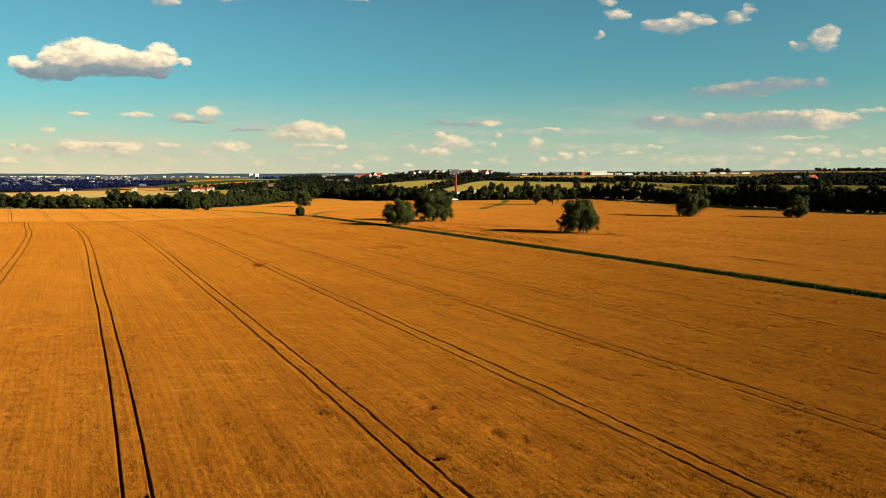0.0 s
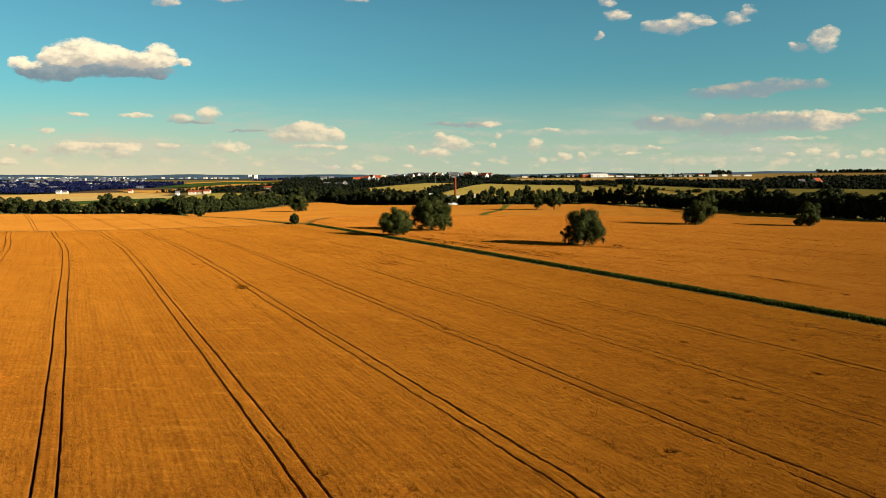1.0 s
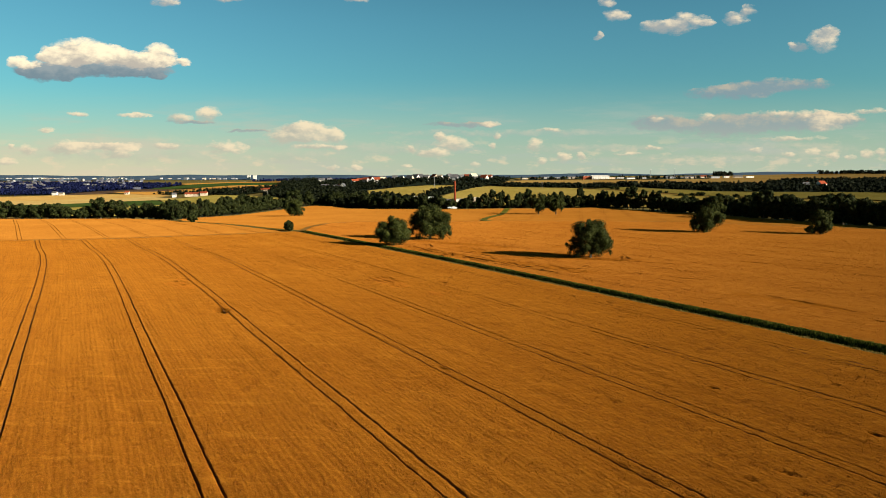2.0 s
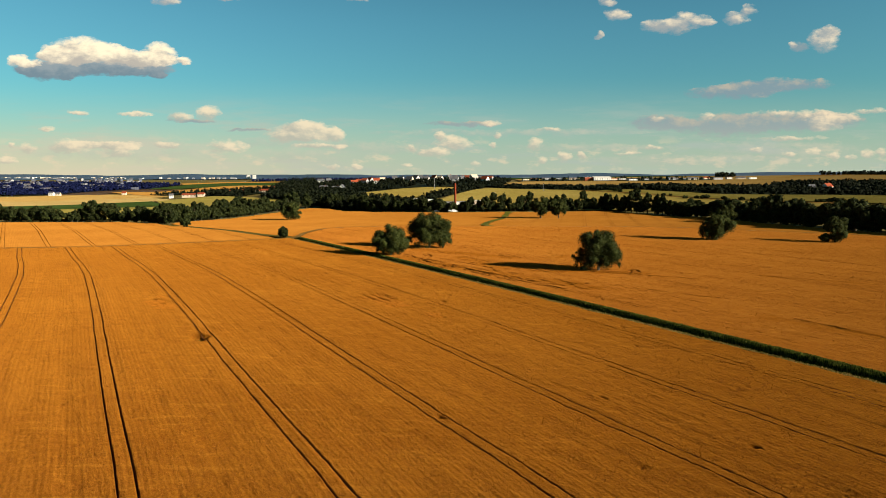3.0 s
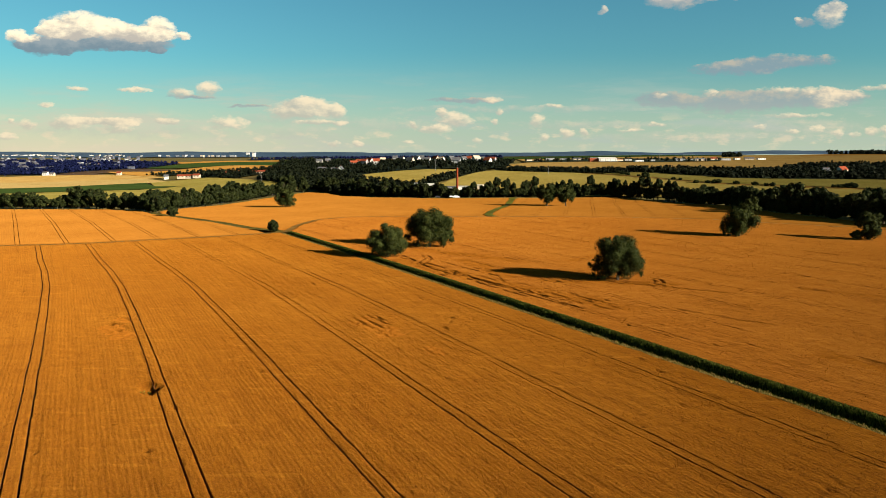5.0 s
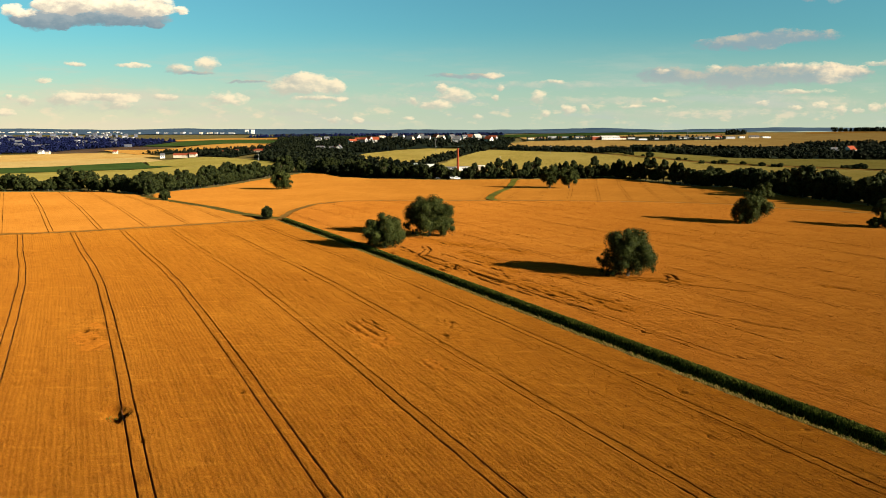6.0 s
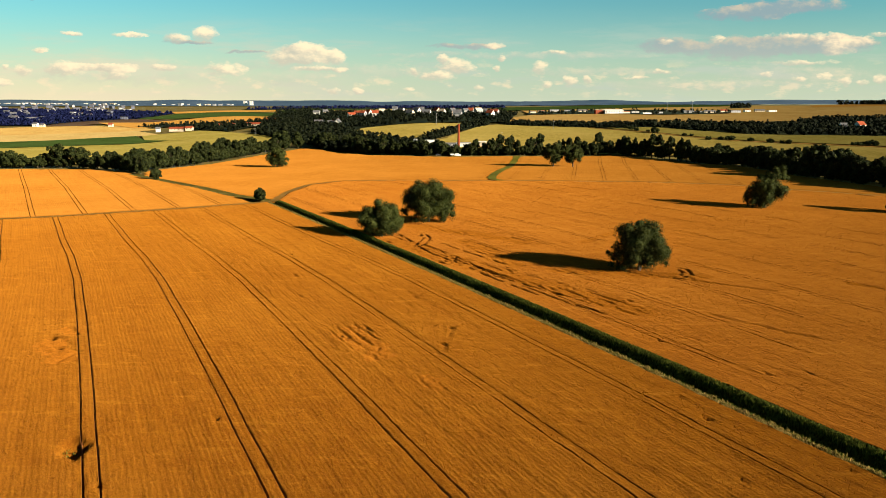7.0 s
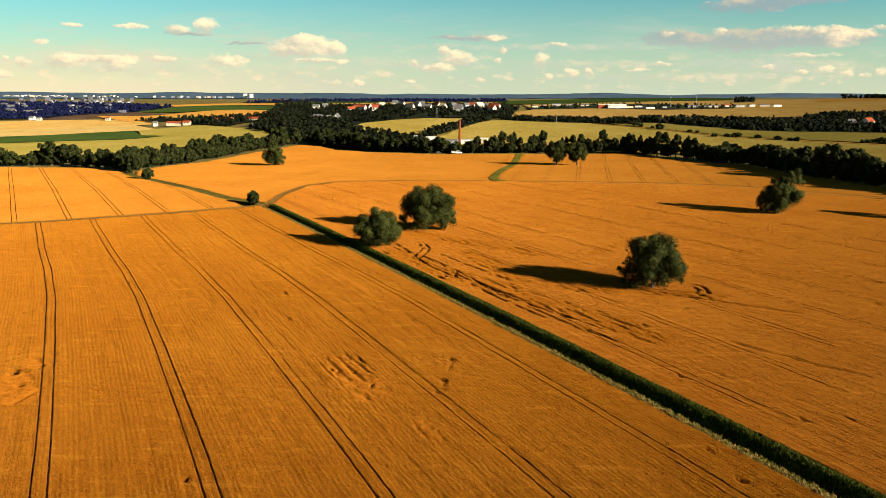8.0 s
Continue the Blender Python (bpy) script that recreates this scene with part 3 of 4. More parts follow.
      np.append(steps((-420, -66, 12), (-66, 60, 0.55), (60, 87, 0.5), (87, 100, 0.26), (100, STRIP_L - 0.1, 0.5)), [STRIP_L]), steps((-260, 26, 8), (26, 120, 0.42), (120, 192, 0.65), (192, 216, 0.36), (216, 392, 1.0)),
      MAIN_TRACKS, main_x, M_WHEAT, keep_main, [(CROSS, 1.7)],
      fade=lambda x, y: 1 - smooth(40, 75, row_c(x, y)) * smooth(110, 165, y) * (0.3 + 0.4 * smooth(0.35, 0.6, value_noise(x, y, 24, 33))))


def keep_right(x, y):
    ring = CURVE + [(608, 250), (600, -400), (-74, -400)]
    return (row_c(x, y) > STRIP_R - 0.3) & (inside(x, y, ring) | (y < 387)) & ~((x > 150) & (away(x, y, EDGE_RIGHT) < 4)) & (x < right_edge(y))


RIGHT_TRACKS = [151.8, 172, 192.5, 213, 233.5, 254, 274.5, 295, 315.5]
EDGE_RIGHT = [(186, 594), (208, 572), (208, 497), (219, 469), (225, 435), (244, 398), (304, 331)]


def right_edge(y):
    return np.interp(y, [300, 331, 398, 435, 469, 497, 572, 594, 643], [700, 304, 244, 227, 220, 209, 208, 186, 160])


field("wheat_field", "ripe orange wheat with faint drill rows round lone willows",
      np.append(steps((STRIP_R, 166, 0.3), (166, 186, 0.55), (186, 206, 0.34), (206, 250, 0.7), (250, 430, 1.3), (430, 700, 6)), []), steps((-260, 60, 10), (60, 130, 1.0), (130, 190, 0.9), (190, 202, 0.8), (202, 314, 0.5), (314, 476, 1.3)),
      RIGHT_TRACKS, row_x, M_WHEAT_PALE, keep_right, [(CURVE, 1.5)], rut=0.3,
      fade=lambda x, y: smooth(0.35, 0.6, value_noise(x, y, 26, 31)))


def keep_left(x, y):
    ring = CROSS + FAR_DITCH[1:] + [(-217, 545), (-275, 578), (-309, 570), (-473, 571), (-660, 587), (-602, 313)]
    return inside(x, y, ring)


field("wheat_field", "ripe orange wheat with paired wheel ruts behind a farm track",
      steps((-700, -340, 10), (-340, -70, 1.0)), steps((316, 450, 1.1), (450, 560, 1.6)),
      [-247, -227, -206.5, -186, -165.7, -145.2, -124.7, -104.7, -85], lambda c, y: c - 0.63 * (y - 360), M_WHEAT_FAR, keep_left, [(CROSS, 1.7), (FAR_DITCH, 2.4)], rut=0.28)

BACK_RING = CURVE + [(252, 394), (232, 434), (224, 470), (215, 500), (210, 577), (184, 602), (140, 643), (78, 644), (-16, 647), (-64, 673), (-132, 754), (-162, 695), (-176, 606), (-190, 575), (-195, 539), (-181, 503), (-129, 442), (-97, 407)]


def keep_back(x, y):
    return inside(x, y, BACK_RING)


field("wheat_field", "ripe orange wheat below a belt of trees",
      steps((-330, 260, 2.2)), steps((380, 480, 1.5), (480, 745, 2.2)), [20 + 18.2 * k for k in range(9)],
      lambda c, y: c + 0.2 * (y - 480), M_WHEAT_FAR, keep_back, [(CURVE, 1.5), (FAR_DITCH, 2.4), (GREEN_WAY, 2.5)], rut=0.07, wild=1.0)


def ears(name, label, count, seed, rows, keep, tracks):
    """Upright ears over a near field, thick near the start of the plan and thinner far off, in drill rows."""
    rng = np.random.default_rng(seed)
    n = int(count * 3.2)
    y = rows[0] * (rows[1] / rows[0]) ** rng.random(n)
    x = rng.uniform(-1, 1, n) * (0.70 * y + 9)
    c = row_c(x, y)
    drill = value_noise(c, y * 0.02, 0.42, 71) * 0.6 + value_noise(c, y * 0.02, 1.3, 72) * 0.4
    tuft = value_noise(x, y, 0.9, 73) * 0.6 + value_noise(x, y, 4.0, 74) * 0.4
    ok = keep(x, y) & (0.7 * drill + 0.3 * tuft > rng.uniform(0.28, 0.74, n))
    gap = np.min([np.abs(c - t - s) for t in tracks for s in (-0.98, 0.98)], axis=0)
    ok &= (gap > 0.42) & (rng.random(n) < smooth(rows[0], rows[0] * 2.2, y) * smooth(1.0, 0.86, np.abs(x) / (0.70 * y + 9)))
    x, y = x[ok][:count], y[ok][:count]
    z = canopy(x, y, 0.6) - 0.12
    up = z > land(x, y) - 0.36
    x, y, z = x[up], y[up], z[up]
    k = len(x)
    size = (y / 45.0) ** 0.42
    h = rng.uniform(0.12, 0.21, k) * size**0.35
    w = rng.uniform(0.016, 0.030, k) * size**1.05
    turn = rng.uniform(0, 2 * np.pi, k)
    ax = np.stack([np.cos(turn), np.sin(turn), 0 * turn], -1) * w[:, None]
    tip = np.stack([rng.normal(0, 0.16, k), rng.normal(0, 0.16, k), np.ones(k)], -1) * h[:, None]
    base = np.stack([x, y, z], -1)
    v = np.stack([base - ax, base + ax, base + tip + ax * 0.7, base + tip - ax * 0.7], 1).reshape(-1, 3)
    tagged(new(name, mesh_of(name, v, np.arange(4 * k).reshape(-1, 4), [M_EAR])), label, "wheat", kind="stuff")


ears("wheat_ears", "upright ripe ears of the near wheat", 430000, 81, (18, 378), keep_main, MAIN_TRACKS)
ears("wheat_ears", "upright ripe ears beyond the ditch", 130000, 82, (90, 470), lambda x, y: keep_right(x, y) & (away(x, y, CURVE) > 2.2), RIGHT_TRACKS)


# ---- ground sheet ----
def ground():
    side = np.concatenate([np.arange(-4700, -1200, 250), np.arange(-1200, -400, 60), np.arange(-400, 400, 8), np.arange(400, 1200, 60), np.arange(1200, 4701, 250)]).astype(float)
    deep = np.concatenate([np.arange(-1600, -300, 200), np.arange(-300, 720, 8), np.arange(720, 1600, 30), np.arange(1600, 4901, 110)]).astype(float)
    Y, X = np.meshgrid(deep, side, indexing="ij")
    Z = land(X, Y) - SOIL_DEPTH - 0.15
    trough = np.clip(1 - np.abs(row_c(X, Y) - 139.5) / 12, 0, 1) * (Y < 395)
    Z -= 2.2 * smooth(0, 0.6, trough)
    tagged(new("ground", grid_mesh("ground", X, Y, Z, [M_GROUND])), "grassy farmland reaching to the horizon", "ground", kind="structure")


ground()


def ribbon(name, label, line, half, z, mat, category, sag=0.0):
    """A track or ditch floor laid along a polyline, with an uneven edge."""
    pts = []
    for (x0, y0), (x1, y1) in zip(line, line[1:]):
        n = max(1, int(math.hypot(x1 - x0, y1 - y0) / 2.0))
        pts += [(x0 + (x1 - x0) * i / n, y0 + (y1 - y0) * i / n) for i in range(n)]
    pts = np.array(pts + [line[-1]], float)
    for _ in range(6):
        pts[1:-1] = (pts[:-2] + 2 * pts[1:-1] + pts[2:]) / 4
    way_on = np.gradient(pts, axis=0)
    side = np.stack([way_on[:, 1], -way_on[:, 0]], -1) / np.linalg.norm(way_on, axis=1)[:, None]
    across = np.linspace(-1, 1, 9)
    wide = half * (1 + 0.3 * (value_noise(pts[:, 0], pts[:, 1], 5, 41) - 0.5))
    X = pts[:, 0:1] + side[:, 0:1] * across * wide[:, None]
    Y = pts[:, 1:2] + side[:, 1:2] * across * wide[:, None]
    Z = land(X, Y) + z - sag * (1 - across**2) + 0.12 * (value_noise(X, Y, 0.8, 42) - 0.5)
    return tagged(new(name, grid_mesh(name, X, Y, Z, [mat])), label, category, kind="structure")


ribbon("farm_track", "worn brown farm track crossing the wheat", CROSS, 1.9, -0.1, M_TRACK, "track")
ribbon("farm_track", "narrow curving track through the wheat", CURVE, 1.7, -0.1, M_TRACK, "track")
ribbon("grass_strip", "green grass strip leading up to the trees", GREEN_WAY, 2.4, 0.05, M_STRIP, "grass strip")
ribbon("far_ditch", "shallow overgrown ditch between wheat fields", FAR_DITCH, 2.7, -0.05, M_BANK, "ditch", 0.3)


def ditch():
    """The long ditch: a grassy bank in shade, a bed, a sunlit bank of dry grass."""
    prof = [(135.2, -0.85), (135.7, -0.45), (136.4, -0.30), (137.3, -0.35), (138.2, -0.9), (139.2, -1.6), (140.0, -1.75), (140.9, -1.3), (141.9, -0.5), (142.7, -0.2), (143.4, -0.45), (143.8, -0.9)]
    ys = np.arange(-120, 389, 0.9)
    Y, C = np.meshgrid(ys, [p[0] for p in prof], indexing="ij")
    Z = np.broadcast_to([p[1] for p in prof], Y.shape)
    X = row_x(C, Y) + 0.5 * (value_noise(Y, Y * 0, 60, 22) - 0.5)
    C2 = C + 1.1 * (value_noise(C * 0, Y, 7, 51) - 0.5) + 0.9 * (value_noise(C, Y, 1.6, 52) - 0.5)
    Z = land(X, Y) + Z + 0.3 * (value_noise(X, Y, 1.2, 53) - 0.5)
    dry = (C2[:-1, :-1] < 137.0).astype(int)
    ob = new("ditch", grid_mesh("ditch", X, Y, Z, [M_GRASS, M_DRY], None, dry))
    tagged(ob, "long straight ditch with grassy banks between wheat fields", "ditch", kind="structure")


ditch()


def blades(name, label, places, height, width, mat, lean=0.35, per=3):
    """Tufts of crossed blades on given places."""
    n = len(places)
    at = np.repeat(np.asarray(places, float), per, axis=0)
    k = len(at)
    turn = np.random.uniform(0, 2 * np.pi, k)
    h = height * np.random.uniform(0.55, 1.25, k)
    w = width * np.random.uniform(0.6, 1.3, k)
    ax = np.stack([np.cos(turn), np.sin(turn), 0 * turn], -1)
    tip = np.stack([np.random.uniform(-lean, lean, k), np.random.uniform(-lean, lean, k), np.ones(k)], -1) * h[:, None]
    base = at + np.stack([np.random.uniform(-0.3, 0.3, k), np.random.uniform(-0.3, 0.3, k), np.full(k, -0.1)], -1)
    v = np.stack([base - ax * w[:, None], base + ax * w[:, None], base + tip + ax * w[:, None] * 0.35, base + tip - ax * w[:, None] * 0.35], 1).reshape(-1, 3)
    f = np.arange(4 * k).reshape(-1, 4)
    return tagged(new(name, mesh_of(name, v, f, [mat])), label, "grass", kind="stuff")


def ditch_grass():
    n = 15000
    y = 60 + 328 * np.random.beta(1.0, 1.3, n)
    c = np.where(np.random.rand(n) < 0.62, np.random.normal(142.2, 0.7, n), np.random.uniform(137.7, 143.4, n))
    c = np.minimum(c, 143.8)
    x = row_x(c, y) + 0.5 * (value_noise(y, y * 0, 60, 22) - 0.5)
    z = np.interp(c, [137.3, 138.2, 139.2, 140.0, 140.9, 141.9, 142.7, 143.4], [-0.35, -0.9, -1.6, -1.75, -1.3, -0.5, -0.2, -0.45])
    blades("ditch_grass", "tall dark green grass on the ditch banks", np.stack([x, y, z], -1), 0.5, 0.10, M_BLADE, per=5)
    n = 7000
    y = 60 + 328 * np.random.beta(1.0, 1.3, n)
    c = np.random.normal(136.6, 0.45, n).clip(135.6, 138)
    x = row_x(c, y) + 0.5 * (value_noise(y, y * 0, 60, 22) - 0.5)
    blades("dry_grass", "pale dry grass along the ditch", np.stack([x, y, np.full(n, -0.35)], -1), 0.4, 0.12, M_STRAW)


ditch_grass()


# ---- far fields ----
def far_field(label, ring, mat, category="field", rise=0.5):
    bm = bmesh.new()
    bm.faces.new([bm.verts.new((x, y, 0)) for x, y in ring])
    xs, ys = [p[0] for p in ring], [p[1] for p in ring]
    for axis, lo, hi in ((0, min(xs), max(xs)), (1, min(ys), max(ys))):
        step = 30 if hi - lo < 700 else 60
        for k in range(1, int((hi - lo) / step) + 1):
            co = [0, 0, 0]
            co[axis] = lo + k * step
            no = [0, 0, 0]
            no[axis] = 1
            bmesh.ops.bisect_plane(bm, geom=bm.verts[:] + bm.edges[:] + bm.faces[:], plane_co=co, plane_no=no)
    bm.normal_update()
    for f in bm.faces:
        if f.normal.z < 0:
            f.normal_flip()
    for w in bm.verts:
        w.co.z = float(land(w.co.x, w.co.y)) + rise
    ob = part("far_field", bm, mat, None)
    tagged(ob, label, category, kind="structure")


far_field("dark green beet field", [(-564, 915), (-493, 955), (-418, 1030), (-367, 938), (-322, 898), (-351, 886), (-406, 855), (-490, 807)], M_BEET, rise=0.9)
far_field("yellow cut field", [(-695, 1106), (-569, 1116), (-474, 1165), (-386, 1035), (-418, 1030), (-493, 955), (-564, 915)], M_YELLOW)
far_field("pale beige cut field", [(-843, 1324), (-772, 1406), (-645, 1386), (-543, 1322), (-446, 1170), (-474, 1165), (-569, 1116), (-695, 1106)], M_TAN)
far_field("brown field beside the town, coloured as under cloud shade", [(-786, 1430), (-814, 1627), (-717, 1717), (-521, 1505), (-654, 1520), (-713, 1479), (-645, 1386)], M_SHADED_FIELD)
far_field("yellow-green barley field behind the trees", [(-490, 807), (-406, 855), (-351, 886), (-322, 898), (-261, 846), (-255, 746), (-211, 612), (-356, 610)], M_BARLEY)
far_field("yellow-green barley field by a hamlet", [(-409, 1026), (-389, 1046), (-338, 1050), (-259, 967), (-209, 911), (-173, 841), (-164, 754), (-200, 732), (-255, 746), (-261, 846), (-322, 898), (-367, 938)], M_BARLEY, rise=0.7)
far_field("orange ripe wheat field far away", [(-609, 1378), (-517, 1251), (-470, 1287), (-362, 1254), (-303, 1298), (-333, 1439), (-397, 1511), (-532, 1535), (-724, 1546)], M_ORANGE, rise=0.9)
far_field("green field far away", [(-730, 1746), (-701, 1994), (-532, 1892), (-386, 1759), (-340, 1467), (-437, 1493), (-610, 1644)], M_BEET, rise=0.7)
far_field("narrow tan field far away", [(-877, 2156), (-676, 2152), (-487, 2161), (-425, 1899), (-604, 1935), (-777, 1992)], M_ORANGE, rise=0.9)
far_field("yellow-green field below the village", [(-111, 873), (-103, 961), (-76, 969), (-19, 938), (32, 919), (8, 850), (-20, 776), (-26, 744), (-47, 767), (-82, 840)], M_RYE)
far_field("small yellow-green field", [(-173, 1008), (-138, 1019), (-130, 892), (-149, 906)], M_BARLEY)
far_field("broad yellow-green barley field on a slope", [(-21, 729), (2, 768), (40, 883), (69, 925), (114, 915), (165, 873), (193, 835), (227, 777), (267, 738), (309, 718), (385, 680), (456, 657), (297, 457), (296, 541), (266, 629), (182, 638), (98, 657), (-3, 661)], M_RYE)
far_field("pale green field above a country road", [(166, 911), (283, 853), (349, 802), (453, 786), (563, 792), (462, 664), (389, 687), (311, 722), (268, 742), (229, 781), (194, 842)], M_BARLEY, rise=0.9)
far_field("tan field on the rise", [(69, 949), (95, 1048), (138, 1189), (250, 1094), (311, 1034), (371, 1014), (342, 959), (180, 947), (105, 952)], M_TAN, rise=0.6)
far_field("tan field beyond the industrial row", [(154, 1495), (386, 1748), (586, 1873), (760, 1951), (923, 1980), (1308, 2111), (1880, 2444), (766, 1049), (627, 1058), (484, 1005), (399, 977), (316, 1026), (250, 1094), (138, 1189)], M_TAN)
far_field("wide dim green field near the skyline", [(165, 2122), (599, 2953), (1244, 3873), (1615, 4120), (760, 1951), (409, 1731), (129, 1527)], M_BEET, rise=0.7)
far_field("tan field near the skyline", [(971, 1958), (2823, 4447), (1206, 1953), (870, 1738)], M_ORANGE, rise=0.9)
far_field("dim green field beyond the village", [(-473, 2067), (-324, 2488), (154, 2191), (129, 1527), (-105, 1573), (-386, 1759)], M_BEET, rise=0.6)
far_field("pale tan strip beyond the village", [(-318, 1951), (-141, 2077), (130, 1857), (115, 1653), (-124, 1836), (-281, 1773)], M_TAN, rise=1.2)


# ---- trees ----
def leaf_cloud(rng, centres, radii, count, size, squash=0.8, droop=0.4, narrow=0.55):
    """Leaf sprays on the skins of many lobes, as places, ways out and sizes."""
    pick = rng.choice(len(centres), count, p=radii**2 / (radii**2).sum())
    d = rng.normal(size=(count, 3))
    d /= np.linalg.norm(d, axis=1)[:, None]
    r = radii[pick] * rng.uniform(0.78, 1.1, count)
    pos = centres[pick] + d * r[:, None] * (1, 1, squash)
    pos[:, 2] -= droop * radii[pick] * np.maximum(0, 0.5 - d[:, 2]) * rng.random(count)
    out = d + rng.normal(scale=0.28, size=(count, 3))
    out /= np.linalg.norm(out, axis=1)[:, None]
    down = np.cross(out, rng.normal(size=(count, 3)))
    down += np.array([0, 0, -droop * 2])
    down -= out * (down * out).sum(1)[:, None]
    down /= np.linalg.norm(down, axis=1)[:, None]
    side = np.cross(out, down)
    a = size * rng.uniform(0.6, 1.4, count)[:, None]
    b = a * narrow * rng.uniform(0.7, 1.3, count)[:, None]
    v = np.stack([pos - down * a, pos + side * b, pos + down * a, pos - side * b], 1)
    v[:, :, 2] = np.maximum(v[:, :, 2], 0.15)
    return v.reshape(-1, 3)


def lobes(rng, wide, tall, low, count, shape, girth=(0.16, 0.42)):
    """Lobes that fill a crown: round, conical or ragged."""
    d = rng.normal(size=(count, 3))
    d /= np.linalg.norm(d, axis=1)[:, None]
    r = rng.uniform(0.28, 1.05, count) ** 0.6
    p = d * r[:, None]
    h = (p[:, 2] + 1) / 2
    if shape == "cone":
        fat = 1.15 - 0.95 * h
    elif shape == "column":
        fat = 0.9 - 0.35 * h
    else:
        fat = 1.08 - 0.3 * np.abs(h - 0.4)
    radii = wide * 0.5 * rng.uniform(*girth, count)
    z = low + radii * 0.5 + (tall - low - radii * 1.1) * h
    c = np.stack([p[:, 0] * wide * 0.5 * fat, p[:, 1] * wide * 0.5 * fat, z], -1)
    return c, radii


def limb(bm, a, b, ra, rb, sides=7):
    a, b = Vector(a), Vector(b)
    turn = (b - a).to_track_quat("Z", "Y")
    rings = []
    for p, r in ((a, ra), ((a + b) / 2 + Vector((0.08, 0.05, 0)) * ra, (ra + rb) / 2), (b, rb)):
        rings.append([bm.verts.new(p + turn @ Vector((math.cos(k * 2 * math.pi / sides) * r, math.sin(k * 2 * math.pi / sides) * r, 0))) for k in range(sides)])
    for lo, hi in zip(rings, rings[1:]):
        for k in range(sides):
            bm.faces.new((lo[k], lo[(k + 1) % sides], hi[(k + 1) % sides], hi[k]))
    bm.faces.new(rings[-1])


def tree(name, label, category, seed, wide, tall, low, leaves, leaf, mat, shape="round", count=46, lean=(0.0, 0.0), extra=(), limbs=True, droop=0.4, narrow=0.55, girth=(0.16, 0.42)):
    """A trunk that forks into limbs and a crown of leaf sprays on many lobes. extra: further crowns as (x, y, wide, tall, low)."""
    rng = np.random.default_rng(seed)
    base = new(name)
    bm = bmesh.new()
    r = 0.018 * tall + 0.012 * wide
    limb(bm, (0, 0, -0.9), (lean[0] * 0.3, lean[1] * 0.3, tall * 0.3), r * 1.25, r * 0.8)
    trunk = part("trunk", bm, M_BARK, base) if limbs else None
    for k in range(6):
        a = k * 1.05 + rng.uniform(0, 0.6)
        out = wide * rng.uniform(0.18, 0.32)
        if limbs:
            bm = bmesh.new()
        limb(bm, (lean[0] * 0.3, lean[1] * 0.3, tall * rng.uniform(0.16, 0.29)), (math.cos(a) * out + lean[0], math.sin(a) * out + lean[1], tall * rng.uniform(0.5, 0.8)), r * 0.5, r * 0.12, 5)
        if limbs:
            part("limb", bm, M_BARK, trunk)
    if not limbs:
        part("trunk", bm, M_BARK, base)
    c, rad = lobes(rng, wide, tall, low, count, shape, girth)
    c[:, 0] += lean[0] * (c[:, 2] / tall)
    c[:, 1] += lean[1] * (c[:, 2] / tall)
    for ex, ey, ew, et, el in extra:
        c2, r2 = lobes(rng, ew, et, el, count // 2, shape, girth)
        c2 += (ex, ey, 0)
        c, rad = np.concatenate([c, c2]), np.concatenate([rad, r2])
    v = leaf_cloud(rng, c, rad, leaves, leaf, 0.8, droop, narrow)
    v2 = leaf_cloud(rng, c, rad * 0.6, leaves // 6, leaf * 2.0)
    v = np.concatenate([v, v2])
    part("crown", mesh_of("crown", v, np.arange(len(v)).reshape(-1, 4), [mat]), mat, base)
    return tagged(base, label, category)


def put(ob, x, y, turn=0.0, size=1.0, high=1.0):
    ob.matrix_basis = pose(x, y, float(land(x, y)) - 0.3, 0, 0, turn) @ Matrix.Diagonal((size, size, size * high, 1))
    return ob


WILLOW = dict(droop=0.65, narrow=0.34, girth=(0.17, 0.4))
put(tree("willow_tree", "broad dark green willow standing alone in the wheat", "tree", 11, 13.0, 14.4, 1.3, 42000, 0.2, M_LEAF, count=64, lean=(0.8, 0), extra=((-5.0, 0, 6.5, 7.5, 0.3), (3.2, -1, 9.5, 10.5, 0.2), (-2.4, 0, 8.5, 12, 1.0)), **WILLOW), 51.6, 260.0)
put(tree("willow_tree", "round willow beside the ditch", "tree", 12, 11.5, 12.2, 1.0, 32000, 0.22, M_LEAF, count=64, extra=((-3, 1, 7.0, 9.5, 0.2), (3.2, 0, 7.0, 10.0, 0.2)), **WILLOW), -19.3, 304.9)
put(tree("willow_tree", "tall bushy willow beside a smaller one", "tree", 13, 16.5, 16.4, 1.2, 40000, 0.24, M_LEAF, count=60, lean=(1.0, 0), extra=((-5.2, 0, 9.0, 12.0, 0.3), (5.0, 0, 10.0, 12.5, 0.2)), **WILLOW), -4.9, 332.7)
put(tree("willow_tree", "broad willow with two crowns in the wheat", "tree", 14, 14.0, 14.5, 0.4, 26000, 0.28, M_LEAF, count=50, extra=((4.5, 1, 9.5, 19, 3), (-4, 0, 8, 10, 0.3)), **WILLOW), 134.3, 370.6)
put(tree("willow_tree", "ragged willow standing in the wheat", "tree", 15, 9.5, 13.0, 0.4, 18000, 0.28, M_LEAF, count=50, extra=((-5, 0, 5, 5, 0.3),), **WILLOW), 185.2, 358.5)
put(tree("willow_tree", "round willow at the far end of the wheat", "tree", 16, 14.0, 14.5, 0.4, 14000, 0.36, M_LEAF, count=50, extra=((4, 0, 8, 10, 0.3),), **WILLOW), -117.2, 572.3)
put(tree("willow_tree", "one of two close willows with a bare trunk", "tree", 17, 14.0, 18.0, 3.0, 12000, 0.36, M_LEAF, count=50, **WILLOW), 77.3, 571.8)
